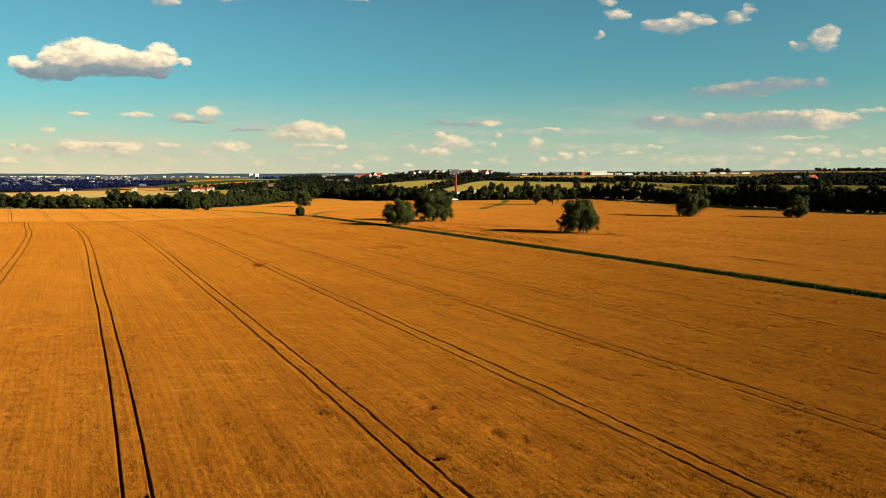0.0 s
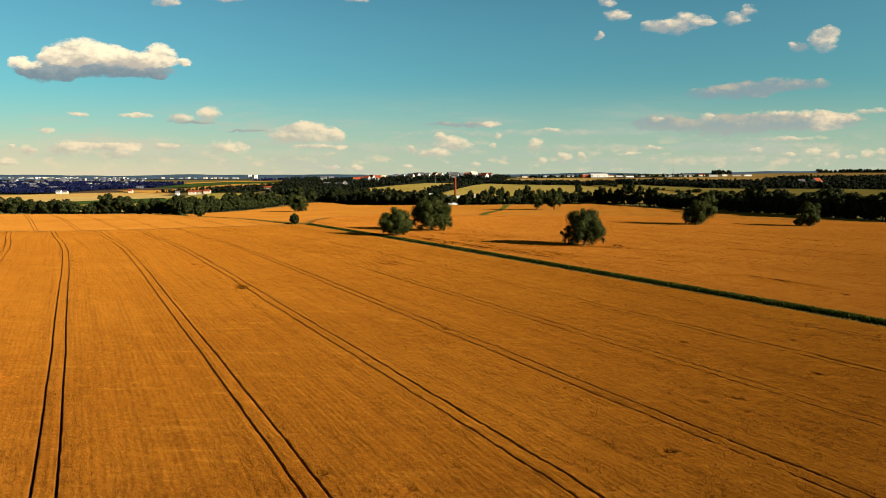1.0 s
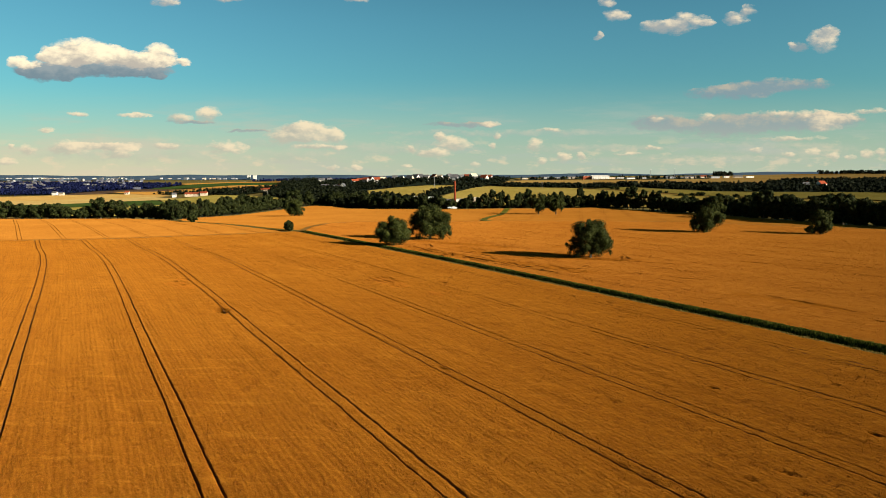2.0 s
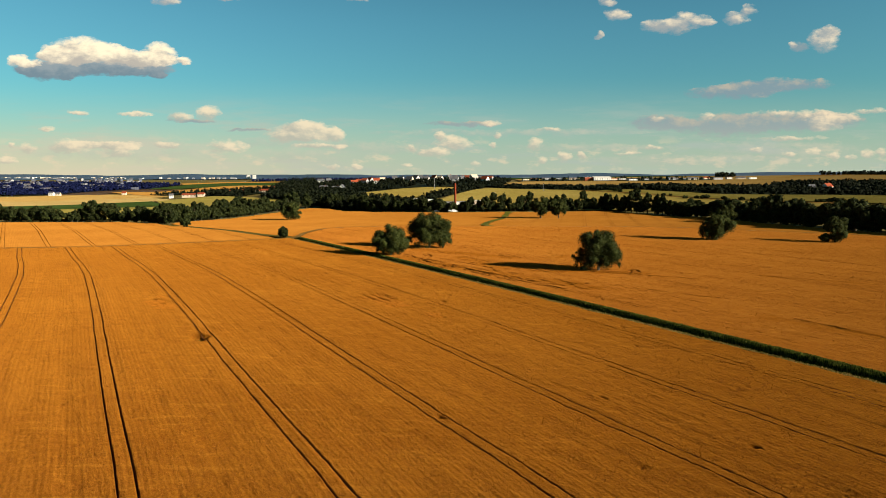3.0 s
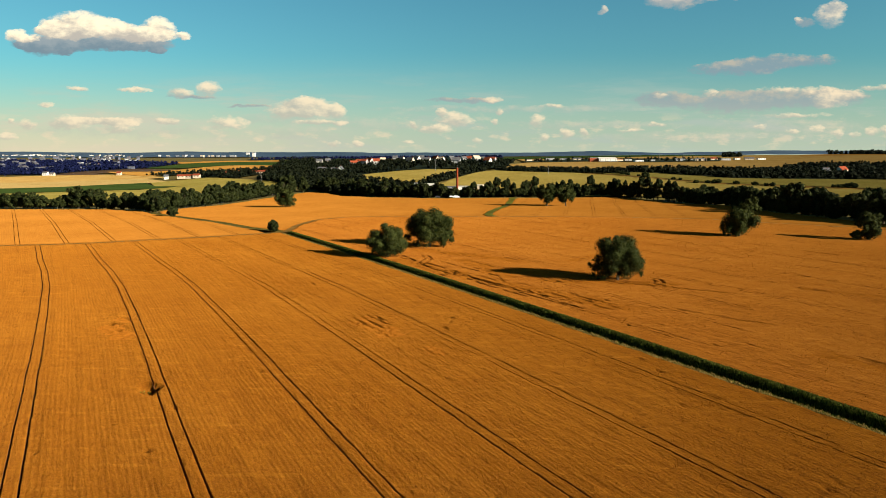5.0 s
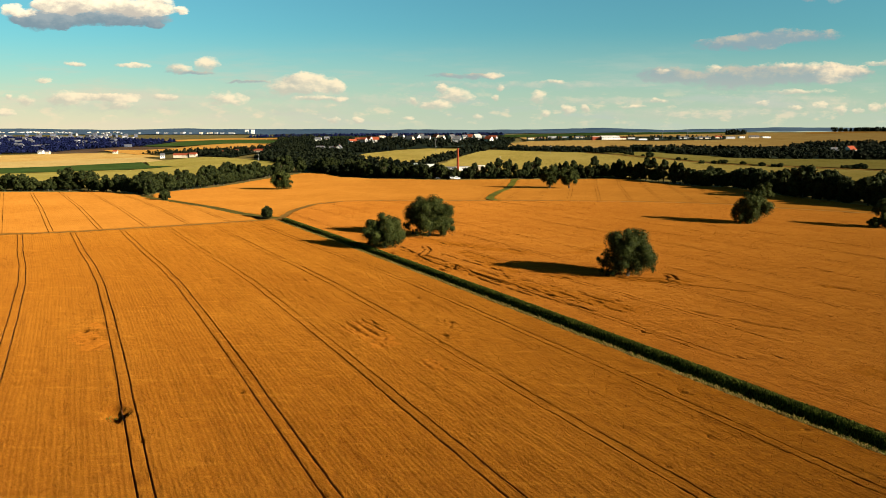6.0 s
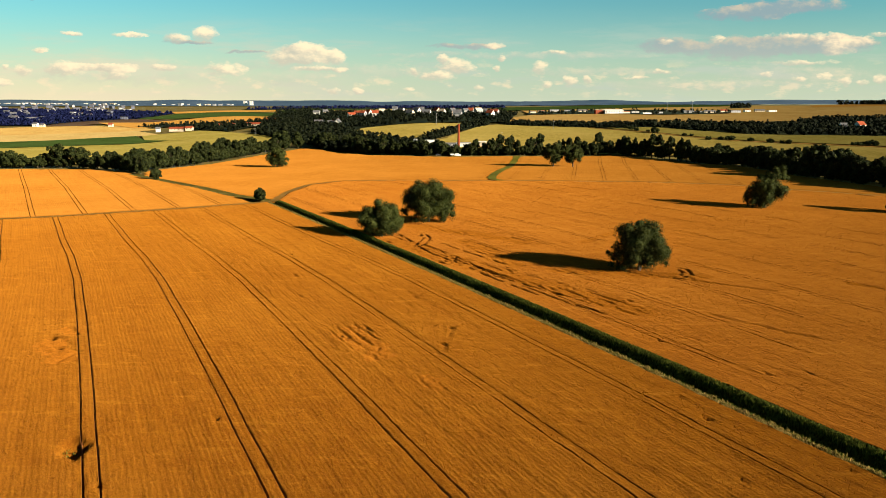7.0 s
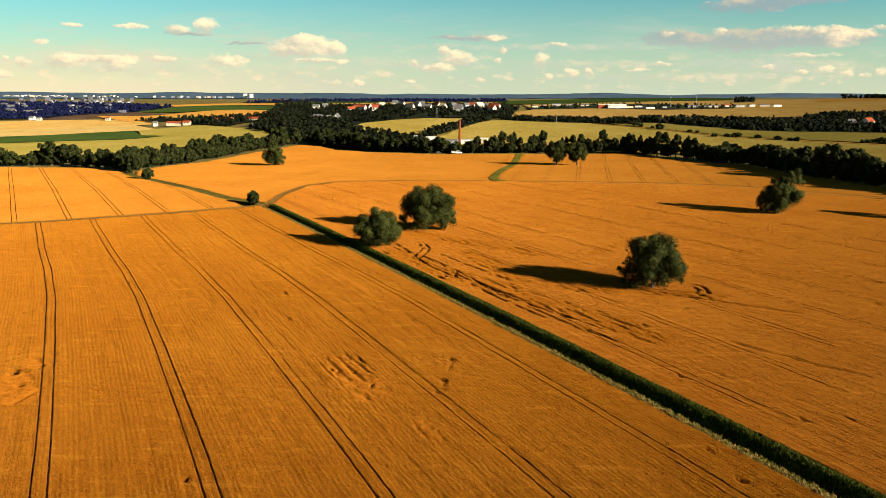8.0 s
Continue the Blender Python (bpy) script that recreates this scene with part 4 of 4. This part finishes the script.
put(tree("willow_tree", "one of two close willows with a bare trunk", "tree", 18, 12.0, 17.0, 2.6, 12000, 0.36, M_LEAF, count=50, **WILLOW), 91.1, 571.7)
put(tree("bush", "small round bush beside the track junction", "bush", 19, 4.6, 5.6, 0.1, 3200, 0.32, M_LEAF_B, count=70), -80.8, 388.9)
put(tree("bush", "small round bush beside the far ditch", "bush", 20, 5.6, 6.6, 0.1, 3200, 0.36, M_LEAF_B, count=70), -165.6, 483.0)

BELT = [tree("tree", "dark green broadleaf tree in the field hedge", "tree", 30 + k, w, h, low, n, 0.75, M_LEAF_B, shape, count, limbs=False)
        for k, (w, h, low, n, shape, count) in enumerate([(10, 15, 0.4, 2300, "round", 34), (12, 14, 0.3, 2500, "round", 38), (8, 16, 0.3, 2000, "column", 30),
                                                          (7, 14, 0.3, 1700, "cone", 28), (14, 17, 0.5, 3000, "round", 42), (9, 9, 0.1, 1600, "round", 28)])]
used_proto = set()


def plant(x, y, kind, size, high=1.0):
    turn = random.uniform(0, 360)
    if kind not in used_proto:
        used_proto.add(kind)
        BELT[kind]["group"] = "belt trees"
        put(BELT[kind], x, y, turn, size, high)
    else:
        m = pose(x, y, float(land(x, y)) - 0.3, 0, 0, turn) @ Matrix.Diagonal((size, size, size * high, 1))
        ob = copy_thing(BELT[kind], Matrix.Identity(4))
        ob.matrix_basis = m


def belt(line, gap, deep, sizes, kinds):
    for (x0, y0), (x1, y1) in zip(line, line[1:]):
        far = math.hypot(x1 - x0, y1 - y0)
        n = max(1, round(far / gap))
        nx, ny = -(y1 - y0) / far, (x1 - x0) / far
        for i in range(n):
            t = (i + random.uniform(0.1, 0.9)) / n
            d = random.uniform(0, deep)
            plant(x0 + (x1 - x0) * t + nx * d, y0 + (y1 - y0) * t + ny * d, random.choice(kinds), random.uniform(*sizes), random.uniform(0.85, 1.15))


LEFT_BELT = [(-515, 582), (-409, 588), (-309, 580), (-275, 588), (-218, 553), (-198, 526)]
belt(LEFT_BELT, 8.5, 9, (0.7, 1.05), [0, 1, 2, 4, 5])
belt([(-202, 543), (-198, 577), (-186, 609), (-173, 697), (-140, 765)], 8, 12, (0.75, 1.1), [0, 1, 1, 4, 2])
belt([(-132, 770), (-64, 686), (-16, 659), (-4, 659)], 5.0, 14, (0.75, 1.05), [0, 2, 3, 3, 1])
belt([(26, 657), (78, 655), (139, 653), (152, 650)], 4.6, 9, (0.7, 1.1), [0, 2, 3, 3, 2, 5])
belt([(-4, 661), (26, 659)], 4.6, 8, (0.5, 0.75), [0, 1, 2, 5])
belt([(139, 653), (188, 603)], 5.0, 8, (0.85, 1.2), [2, 3, 0])
belt([(188, 603), (214, 577), (219, 500), (228, 470), (235, 435), (255, 400), (309, 331)], 7.5, 3, (0.8, 1.15), [0, 1, 4, 1])
belt([(204, 609), (232, 572), (240, 511), (251, 474), (262, 436), (286, 400), (335, 352)], 10, 3, (0.8, 1.05), [0, 1, 4])

# low bushes that close the foot of the belts
for row in (LEFT_BELT, [(-202, 543), (-198, 577), (-186, 609), (-173, 697), (-140, 765)], [(-132, 770), (-64, 686), (-16, 659), (152, 650)], [(139, 653), (188, 603), (214, 577), (219, 500), (235, 435), (309, 331)]):
    belt(row, 9.5, 5, (0.6, 0.9), [5, 5, 1])


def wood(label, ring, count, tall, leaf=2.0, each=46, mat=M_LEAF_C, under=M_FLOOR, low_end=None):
    """A far wood: many small crowns of leaf clumps in one mesh."""
    rng = np.random.default_rng(len(ring) * 100 + count)
    xs, ys = np.array(ring).T
    pts = []
    while len(pts) < count:
        x, y = rng.uniform(xs.min(), xs.max(), 4 * count), rng.uniform(ys.min(), ys.max(), 4 * count)
        ok = inside(x, y, ring)
        pts += list(zip(x[ok], y[ok]))
    pts = np.array(pts[:count])
    h = tall * rng.uniform(0.6, 1.25, count)
    if low_end:
        h = h * (0.45 + 0.55 * smooth(low_end[0], low_end[1], pts[:, 0]))
    w = h * rng.uniform(0.5, 0.85, count)
    d = rng.normal(size=(count, each, 3))
    d /= np.linalg.norm(d, axis=2)[:, :, None]
    r = rng.uniform(0.55, 1.0, (count, each, 1))
    c = d * r * np.stack([w / 2, w / 2, h / 2], -1)[:, None, :] + np.stack([pts[:, 0], pts[:, 1], land(pts[:, 0], pts[:, 1]) + h * 0.5], -1)[:, None, :]
    out = (d + rng.normal(scale=0.4, size=d.shape)).reshape(-1, 3)
    c = c.reshape(-1, 3)
    a = np.cross(out, rng.normal(size=out.shape))
    a /= np.linalg.norm(a, axis=1)[:, None]
    b = np.cross(out, a)
    b /= np.linalg.norm(b, axis=1)[:, None]
    s = leaf * rng.uniform(0.6, 1.3, len(c))[:, None]
    v = np.stack([c - a * s, c + b * s * 0.7, c + a * s, c - b * s * 0.7], 1).reshape(-1, 3)
    far_field("shade-coloured floor of " + label, ring, under, "woodland floor", 1.2)
    tagged(new("far_wood", mesh_of("far_wood", v, np.arange(len(v)).reshape(-1, 4), [mat])), label, "wood", kind="stuff")


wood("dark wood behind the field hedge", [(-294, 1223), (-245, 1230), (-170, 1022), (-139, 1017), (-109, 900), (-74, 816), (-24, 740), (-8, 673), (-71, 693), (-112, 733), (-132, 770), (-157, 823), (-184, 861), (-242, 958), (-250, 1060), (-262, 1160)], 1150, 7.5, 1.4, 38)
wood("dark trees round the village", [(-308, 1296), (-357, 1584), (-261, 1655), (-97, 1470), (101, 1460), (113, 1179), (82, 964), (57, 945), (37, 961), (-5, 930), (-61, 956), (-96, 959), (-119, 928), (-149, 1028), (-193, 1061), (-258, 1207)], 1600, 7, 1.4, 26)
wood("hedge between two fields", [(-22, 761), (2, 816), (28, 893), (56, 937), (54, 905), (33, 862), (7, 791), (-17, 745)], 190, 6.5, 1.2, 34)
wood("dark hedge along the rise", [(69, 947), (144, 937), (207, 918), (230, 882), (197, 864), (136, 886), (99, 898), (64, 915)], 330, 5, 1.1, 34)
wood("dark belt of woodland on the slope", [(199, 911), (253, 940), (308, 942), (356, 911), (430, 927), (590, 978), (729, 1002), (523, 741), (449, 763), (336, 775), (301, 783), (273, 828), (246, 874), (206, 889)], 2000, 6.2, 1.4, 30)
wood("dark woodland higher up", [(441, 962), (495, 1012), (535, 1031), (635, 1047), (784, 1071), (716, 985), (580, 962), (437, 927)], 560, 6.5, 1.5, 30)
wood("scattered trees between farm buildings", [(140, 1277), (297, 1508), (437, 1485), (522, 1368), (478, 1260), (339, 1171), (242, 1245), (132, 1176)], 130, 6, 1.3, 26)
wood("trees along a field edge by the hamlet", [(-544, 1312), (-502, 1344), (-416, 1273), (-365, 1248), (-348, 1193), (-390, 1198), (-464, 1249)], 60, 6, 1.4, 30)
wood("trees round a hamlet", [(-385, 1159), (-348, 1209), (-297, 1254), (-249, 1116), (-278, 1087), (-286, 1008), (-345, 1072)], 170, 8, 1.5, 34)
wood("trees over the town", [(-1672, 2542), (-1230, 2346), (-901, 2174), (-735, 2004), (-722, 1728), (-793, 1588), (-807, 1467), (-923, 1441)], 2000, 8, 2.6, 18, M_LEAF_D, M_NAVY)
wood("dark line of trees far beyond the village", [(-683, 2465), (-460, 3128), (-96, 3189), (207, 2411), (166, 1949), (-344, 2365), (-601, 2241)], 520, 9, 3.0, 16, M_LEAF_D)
wood("row of dark poplars near the skyline", [(-398, 1744), (-338, 1723), (-273, 1726), (-261, 1655), (-325, 1660), (-381, 1685)], 44, 13, 1.6, 24)
wood("dark clump of trees on the rise", [(704, 1814), (781, 1879), (716, 1731), (647, 1673)], 40, 11, 2.0, 24)
wood("dark forest on the skyline", [(1320, 2500), (1700, 2450), (2500, 3000), (2300, 3400), (1750, 2900)], 560, 15, 4.5, 16)


# ---- far hills ----
def hills():
    a = np.radians(np.linspace(-62, 62, 320))
    top = 38 + 15 * value_noise(np.degrees(a) + 90, a * 0, 9, 61) + 8 * value_noise(np.degrees(a) + 90, a * 0, 2.5, 62)
    top = top + smooth(-0.1, 0.25, np.tan(a)) * (4 + 9 * value_noise(np.degrees(a) + 90, a * 0, 6, 64)) + 5 * np.exp(-((np.tan(a) - 0.5) / 0.09) ** 2)
    rr, share = [3500, 3800, 4100, 4400, 4600, 4700, 4780], [0.0, 0.1, 0.3, 0.65, 0.92, 1.0, 0.6]
    X = np.array([np.sin(a) * r for r in rr])
    Y = np.array([np.cos(a) * r for r in rr])
    Z = np.array([land(X[i], Y[i]) * (1 - s) + top * s for i, s in enumerate(share)]) + 1.0 + 3 * (value_noise(X, Y, 60, 63) - 0.5)
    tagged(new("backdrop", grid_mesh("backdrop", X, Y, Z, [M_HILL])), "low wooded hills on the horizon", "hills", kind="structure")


hills()


# ---- buildings, poles, vehicles ----
def box(bm, x0, x1, y0, y1, z0, z1):
    v = [bm.verts.new(p) for p in ((x0, y0, z0), (x1, y0, z0), (x1, y1, z0), (x0, y1, z0), (x0, y0, z1), (x1, y0, z1), (x1, y1, z1), (x0, y1, z1))]
    for f in ((0, 3, 2, 1), (4, 5, 6, 7), (0, 1, 5, 4), (1, 2, 6, 5), (2, 3, 7, 6), (3, 0, 4, 7)):
        bm.faces.new([v[i] for i in f])


def house(name, label, category, x, y, w, d, h, roof, turn, wall_mat, roof_mat, floors=1, group=""):
    """Walls, a gabled or flat roof with eaves, a chimney and rows of windows."""
    base = new(name)
    bm = bmesh.new()
    box(bm, -w / 2, w / 2, -d / 2, d / 2, -1.5, h)
    if roof > 0:
        for sx in (-w / 2, w / 2):
            a = [bm.verts.new(p) for p in ((sx, -d / 2, h), (sx, d / 2, h), (sx, 0, h + roof))]
            bm.faces.new(a if sx > 0 else a[::-1])
    part("wall", bm, wall_mat, base)
    bm = bmesh.new()
    if roof > 0:
        e, t = 0.5, 0.25
        for s in (-1, 1):
            lo, hi = (s * (d / 2 + e), h - e * roof / (d / 2)), (0.0, h + roof)
            p = [bm.verts.new((sx, *q)) for sx in (-w / 2 - e, w / 2 + e) for q in (lo, hi, (hi[0], hi[1] + t), (lo[0], lo[1] + t))]
            for f in ((0, 1, 2, 3), (4, 7, 6, 5), (0, 4, 5, 1), (3, 2, 6, 7), (0, 3, 7, 4), (1, 5, 6, 2)):
                bm.faces.new([p[i] for i in (f if s < 0 else f[::-1])])
    else:
        box(bm, -w / 2 - 0.2, w / 2 + 0.2, -d / 2 - 0.2, d / 2 + 0.2, h, h + 0.5)
    part("roof", bm, roof_mat, base)
    if roof > 0:
        bm = bmesh.new()
        box(bm, w * 0.2, w * 0.2 + 0.7, 0.4, 1.1, h + roof * 0.5, h + roof + 0.9)
        part("chimney", bm, M_BRICK, base)
    per = max(2, min(8, int(w / 4)))
    for level in range(floors):
        for k in range(per):
            bm = bmesh.new()
            cx = -w / 2 + w * (k + 0.5) / per
            cz = h * (level + 0.35) / floors
            box(bm, cx - 0.55, cx + 0.55, -d / 2 - 0.05, -d / 2 + 0.1, cz, cz + min(1.3, h / floors * 0.45))
            part("window", bm, M_GLASS, base)
    base.matrix_basis = pose(x, y, float(land(x, y)) + 0.6, 0, 0, turn)
    return tagged(base, label, category, group)


def barn(x, y, w, turn, red=True):
    house("barn", "long low farm building with a red tiled roof" if red else "long low farm building with a grey roof", "barn", x, y, w * 0.75, 8, 3.0, 2.0, turn, M_CREAM, M_TILE if red else M_SLATE)


for x, y, w, turn in ((-331, 1116, 15, 6), (-318, 1126, 18, -4), (-293, 1132, 22, 5), (-275, 1119, 15, -8), (-292, 1235, 14, 5), (-264, 1202, 19, -5), (-399, 1114, 15, 4), (-380, 1095, 14, -6), (-368, 1093, 13, 3)):
    barn(x, y, w, turn)
house("house", "white house among cut fields", "house", -781, 1418, 9, 8, 4.5, 2.5, 0, M_WALL, M_SLATE)
house("house", "white house among cut fields", "house", -752, 1390, 8, 8, 4, 2, 5, M_CREAM, M_SLATE)
house("house", "small white house beside a field edge", "house", -599, 1339, 7, 8, 4, 2.5, 5, M_CREAM, M_TILE)
house("house", "small white house beside a field track", "house", -429, 1131, 6, 7, 3.5, 2.5, 15, M_WALL, M_SLATE)
house("house", "white gabled house at the wood's edge", "house", -143, 1027, 7, 8, 4.5, 4.5, 80, M_WALL, M_SLATE)
house("house", "grey roofed house at the wood's edge", "house", -152, 1029, 11, 8, 3.5, 3, 5, M_GREYWALL, M_SLATE)
house("house", "grey roofed house among dark trees", "house", -173, 1050, 11, 8, 3.5, 3, -5, M_GREYWALL, M_SLATE)
house("house", "house with a red roof among dark trees", "house", 454, 850, 9, 9, 5, 3.5, 20, M_WALL, M_TILE)
house("house", "white house among dark trees", "house", 431, 841, 6, 8, 4.5, 3, -10, M_WALL, M_SLATE)

# the factory behind the belt of trees, its brick chimney, the parked vehicles
house("factory_hall", "white factory hall with a flat roof behind trees", "factory", -11, 723, 11, 9, 4.0, 0, 4, M_WALL, M_WALL)
house("factory_hall", "long low grey factory shed behind trees", "factory", 2, 713, 20, 10, 2.8, 0, -3, M_GREYWALL, M_SLATE)
house("factory_hall", "pale factory shed behind trees", "factory", 33, 718, 11, 10, 3.2, 0, -8, M_CREAM, M_WALL)
house("factory_hall", "narrow white factory office behind trees", "factory", -25, 730, 6, 8, 4.5, 0, 4, M_WALL, M_WALL)
house("factory_hall", "low white shed behind trees", "factory", 18, 716, 13, 9, 2.6, 0, 2, M_WALL, M_GREYWALL)


def smokestack(x, y, tall):
    base = new("smokestack")
    bm = bmesh.new()
    limb(bm, (0, 0, -1.5), (0, 0, tall), 1.25, 0.8, 20)
    part("shaft", bm, M_BRICK, base)
    for z, r in ((tall - 0.9, 0.98), (tall - 3.2, 0.98), (2.0, 1.35)):
        bm = bmesh.new()
        bmesh.ops.create_cone(bm, cap_ends=True, segments=20, radius1=r, radius2=r, depth=0.45, matrix=Matrix.Translation((0, 0, z)))
        part("ring", bm, M_BRICK, base)
    bm = bmesh.new()
    limb(bm, (0, 0, tall), (0, 0, tall + 2.2), 0.06, 0.04, 6)
    part("lightning_rod", bm, M_STEEL, base)
    base.matrix_basis = pose(x, y, float(land(x, y)))
    tagged(base, "slim tapered red brick factory chimney", "chimney")


smokestack(12.5, 667, 24.5)


def car(label, x, y, turn, long, tall, mat):
    base = new("car")
    bm = bmesh.new()
    box(bm, -long / 2, long / 2, -0.9, 0.9, 0.35, tall * 0.58)
    bmesh.ops.bevel(bm, geom=bm.edges[:], offset=0.12, segments=2, affect="EDGES")
    part("body", bm, mat, base)
    bm = bmesh.new()
    box(bm, -long * 0.42, long * 0.2, -0.8, 0.8, tall * 0.55, tall)
    for w in bm.verts:
        if w.co.z > tall * 0.8:
            w.co.x *= 0.82
            w.co.y *= 0.86
    part("cabin", bm, mat, base)
    for s in (-1, 1):
        bm = bmesh.new()
        box(bm, -long * 0.34, long * 0.14, s * 0.77 - 0.03, s * 0.77 + 0.03, tall * 0.64, tall * 0.9)
        part("side_window", bm, M_GLASS, base)
    for wx in (-long * 0.32, long * 0.32):
        for wy in (-0.82, 0.82):
            bm = bmesh.new()
            bmesh.ops.create_cone(bm, cap_ends=True, segments=14, radius1=0.33, radius2=0.33, depth=0.2, matrix=Matrix.Translation((wx, wy, 0.33)) @ Matrix.Rotation(radians(90), 4, "X"))
            wheel = part("tyre", bm, M_RUBBER, base)
            bm = bmesh.new()
            bmesh.ops.create_cone(bm, cap_ends=True, segments=14, radius1=0.2, radius2=0.2, depth=0.23, matrix=Matrix.Translation((wx, wy, 0.33)) @ Matrix.Rotation(radians(90), 4, "X"))
            part("rim", bm, M_STEEL, wheel)
    base.matrix_basis = pose(x, y, float(land(x, y)) - 0.15, 0, 0, turn)
    tagged(base, label, "car", "parked vehicles")


car("white delivery van parked at the field's edge", 11.5, 650.5, 8, 5.4, 2.3, M_PAINT)
car("white car parked beside a van", 7.5, 655.5, 12, 4.4, 1.5, M_PAINT)
car("dark car parked at the field's edge", -4.5, 654, 5, 4.4, 1.45, M_DARKPAINT)


def pole(label, x, y, tall, arms=1):
    base = new("utility_pole")
    bm = bmesh.new()
    limb(bm, (0, 0, -1), (0, 0, tall), tall * 0.014 + 0.06, tall * 0.008 + 0.05, 8)
    part("mast", bm, M_STEEL, base)
    for k in range(arms):
        bm = bmesh.new()
        box(bm, -tall * 0.09, tall * 0.09, -0.08, 0.08, tall * (0.95 - 0.08 * k), tall * (0.95 - 0.08 * k) + 0.18)
        part("crossarm", bm, M_STEEL, base)
    base.matrix_basis = pose(x, y, float(land(x, y)), 0, 0, 20)
    tagged(base, label, "utility pole", "utility poles")


for x, y, tall in ((-9, 897, 14), (55, 744, 9), (-223, 908, 9), (121, 856, 9), (390, 1316, 18), (451, 1363, 20)):
    pole("slim grey utility pole in the fields", x, y, tall)

# the village, the industrial row, the town
rng_house = random.Random(7)
VILLAGE = [(-150, 1219), (-151, 1311), (-132, 1223), (-124, 1233), (-110, 1201), (-118, 1410), (-102, 1532), (-79, 1395), (-51, 1132), (-45, 1220), (-39, 1241), (-25, 1091), (-12, 1189), (-3, 1128), (12, 1102), (18, 1032), (33, 1184), (43, 1212), (50, 1119), (61, 1172), (64, 1060), (75, 1135), (-224, 1316), (-224, 1405)]
for k, (x, y) in enumerate(VILLAGE):
    wall = rng_house.choice([M_WALL, M_WALL, M_WALL, M_CREAM, M_GREYWALL])
    roof = M_TILE if k in (0, 2, 3, 4, 12, 20) else rng_house.choice([M_TILE, M_SLATE, M_SLATE, M_SLATE, M_CREAM])
    tint = {M_WALL: "white", M_CREAM: "cream", M_GREYWALL: "grey"}[wall]
    top = {M_TILE: "red tiled", M_SLATE: "grey", M_CREAM: "pale"}[roof]
    ob = house("house", f"{tint} village house with a {top} roof", "house", x, y, rng_house.uniform(8, 13), 8, rng_house.uniform(5.0, 7.0), rng_house.uniform(3, 4.5), rng_house.uniform(-50, 50), wall, roof, 2, "village houses")
    ob.location.z += rng_house.uniform(-0.8, 1.0)
house("factory_hall", "large white hall with a pale roof", "factory", 278, 1242, 30, 16, 5.0, 2.0, 3, M_WALL, M_WALL, 2)
house("factory_hall", "red-fronted hall beside a white one", "factory", 256, 1244, 15, 11, 6, 0, 3, M_TILE, M_WALL)
ROW = [(150, 1278, 10), (177, 1366, 13), (209, 1415, 19), (235, 1414, 15), (252, 1364, 17), (298, 1241, 13), (324, 1277, 12), (322, 1205, 15), (354, 1243, 11), (415, 1286, 14), (446, 1325, 16), (455, 1291, 20), (493, 1329, 12), (515, 1330, 18), (553, 1369, 10), (576, 1369, 17), (598, 1369, 15)]
for x, y, w in ROW:
    wall, roof = rng_house.choice([(M_WALL, M_TILE), (M_CREAM, M_SLATE), (M_GREYWALL, M_SLATE), (M_WALL, M_SLATE), (M_CREAM, M_TILE)])
    tint = {M_WALL: "white", M_CREAM: "cream", M_GREYWALL: "grey"}[wall]
    house("house", f"{tint} building in a row along the rise", "house", x, y, w, 8, rng_house.uniform(2.4, 3.6), rng_house.choice([0, 1.6]), rng_house.uniform(-12, 12), wall, roof, 2, "buildings on the rise")
for x, y in ((-1018, 3672), (-981, 3650)):
    house("tower_block", "tall pale pink apartment block far away", "apartment block", x, y, 16, 14, 22, 0, 4, M_WALL, M_GREYWALL, 7, "tower blocks")
for k in range(80):
    y = rng_house.uniform(1650, 2900)
    x = -y * rng_house.uniform(0.43, 0.64)
    wall = rng_house.choice([M_DIMWALL, M_DIMWALL, M_DIMWALL, M_GREYWALL])
    tint = {M_DIMWALL: "shade-dimmed", M_GREYWALL: "grey"}[wall]
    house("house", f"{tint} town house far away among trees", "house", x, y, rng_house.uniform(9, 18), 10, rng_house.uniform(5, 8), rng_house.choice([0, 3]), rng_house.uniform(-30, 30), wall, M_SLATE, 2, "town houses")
for k in range(85):
    y = rng_house.uniform(3380, 3620)
    x = -y * (rng_house.uniform(0.52, 0.66) if k < 45 else rng_house.uniform(0.25, 0.6))
    wall = rng_house.choice([M_WALL, M_CREAM, M_GREYWALL])
    tint = {M_WALL: "white", M_CREAM: "cream", M_GREYWALL: "grey"}[wall]
    house("apartment_block", f"{tint} apartment block on the far side of town", "apartment block", x, y, rng_house.uniform(7, 18), 10, rng_house.uniform(6, 11), 0, rng_house.uniform(-30, 30), wall, M_GREYWALL, 3, "apartment blocks")

# a row of small fruit trees along the country road
ROAD = [(164, 870), (191, 839), (227, 775), (266, 736), (308, 717), (347, 697), (384, 679)]
ribbon("road", "narrow country road along a slope", ROAD, 2.6, 0.75, M_TRACK, "road")
for x, y in [(201, 857), (202, 841), (204, 826), (212, 811), (215, 796), (236, 769), (243, 769), (249, 741), (261, 742), (266, 738), (270, 738), (284, 730), (297, 719), (306, 715), (310, 711), (359, 695), (364, 695), (372, 698), (381, 705), (378, 695)]:
    plant(x, y, random.choice([5, 5, 1]), random.uniform(0.4, 0.65), 0.9)

# weeds in the bare hole of the wheat
weeds = [(-45.2 + random.gauss(0, 0.6), 165.0 + random.gauss(0, 0.9), -0.7) for _ in range(9)]
blades("weeds", "green weeds in a bare hole of the wheat", weeds, 0.4, 0.08, M_BLADE)
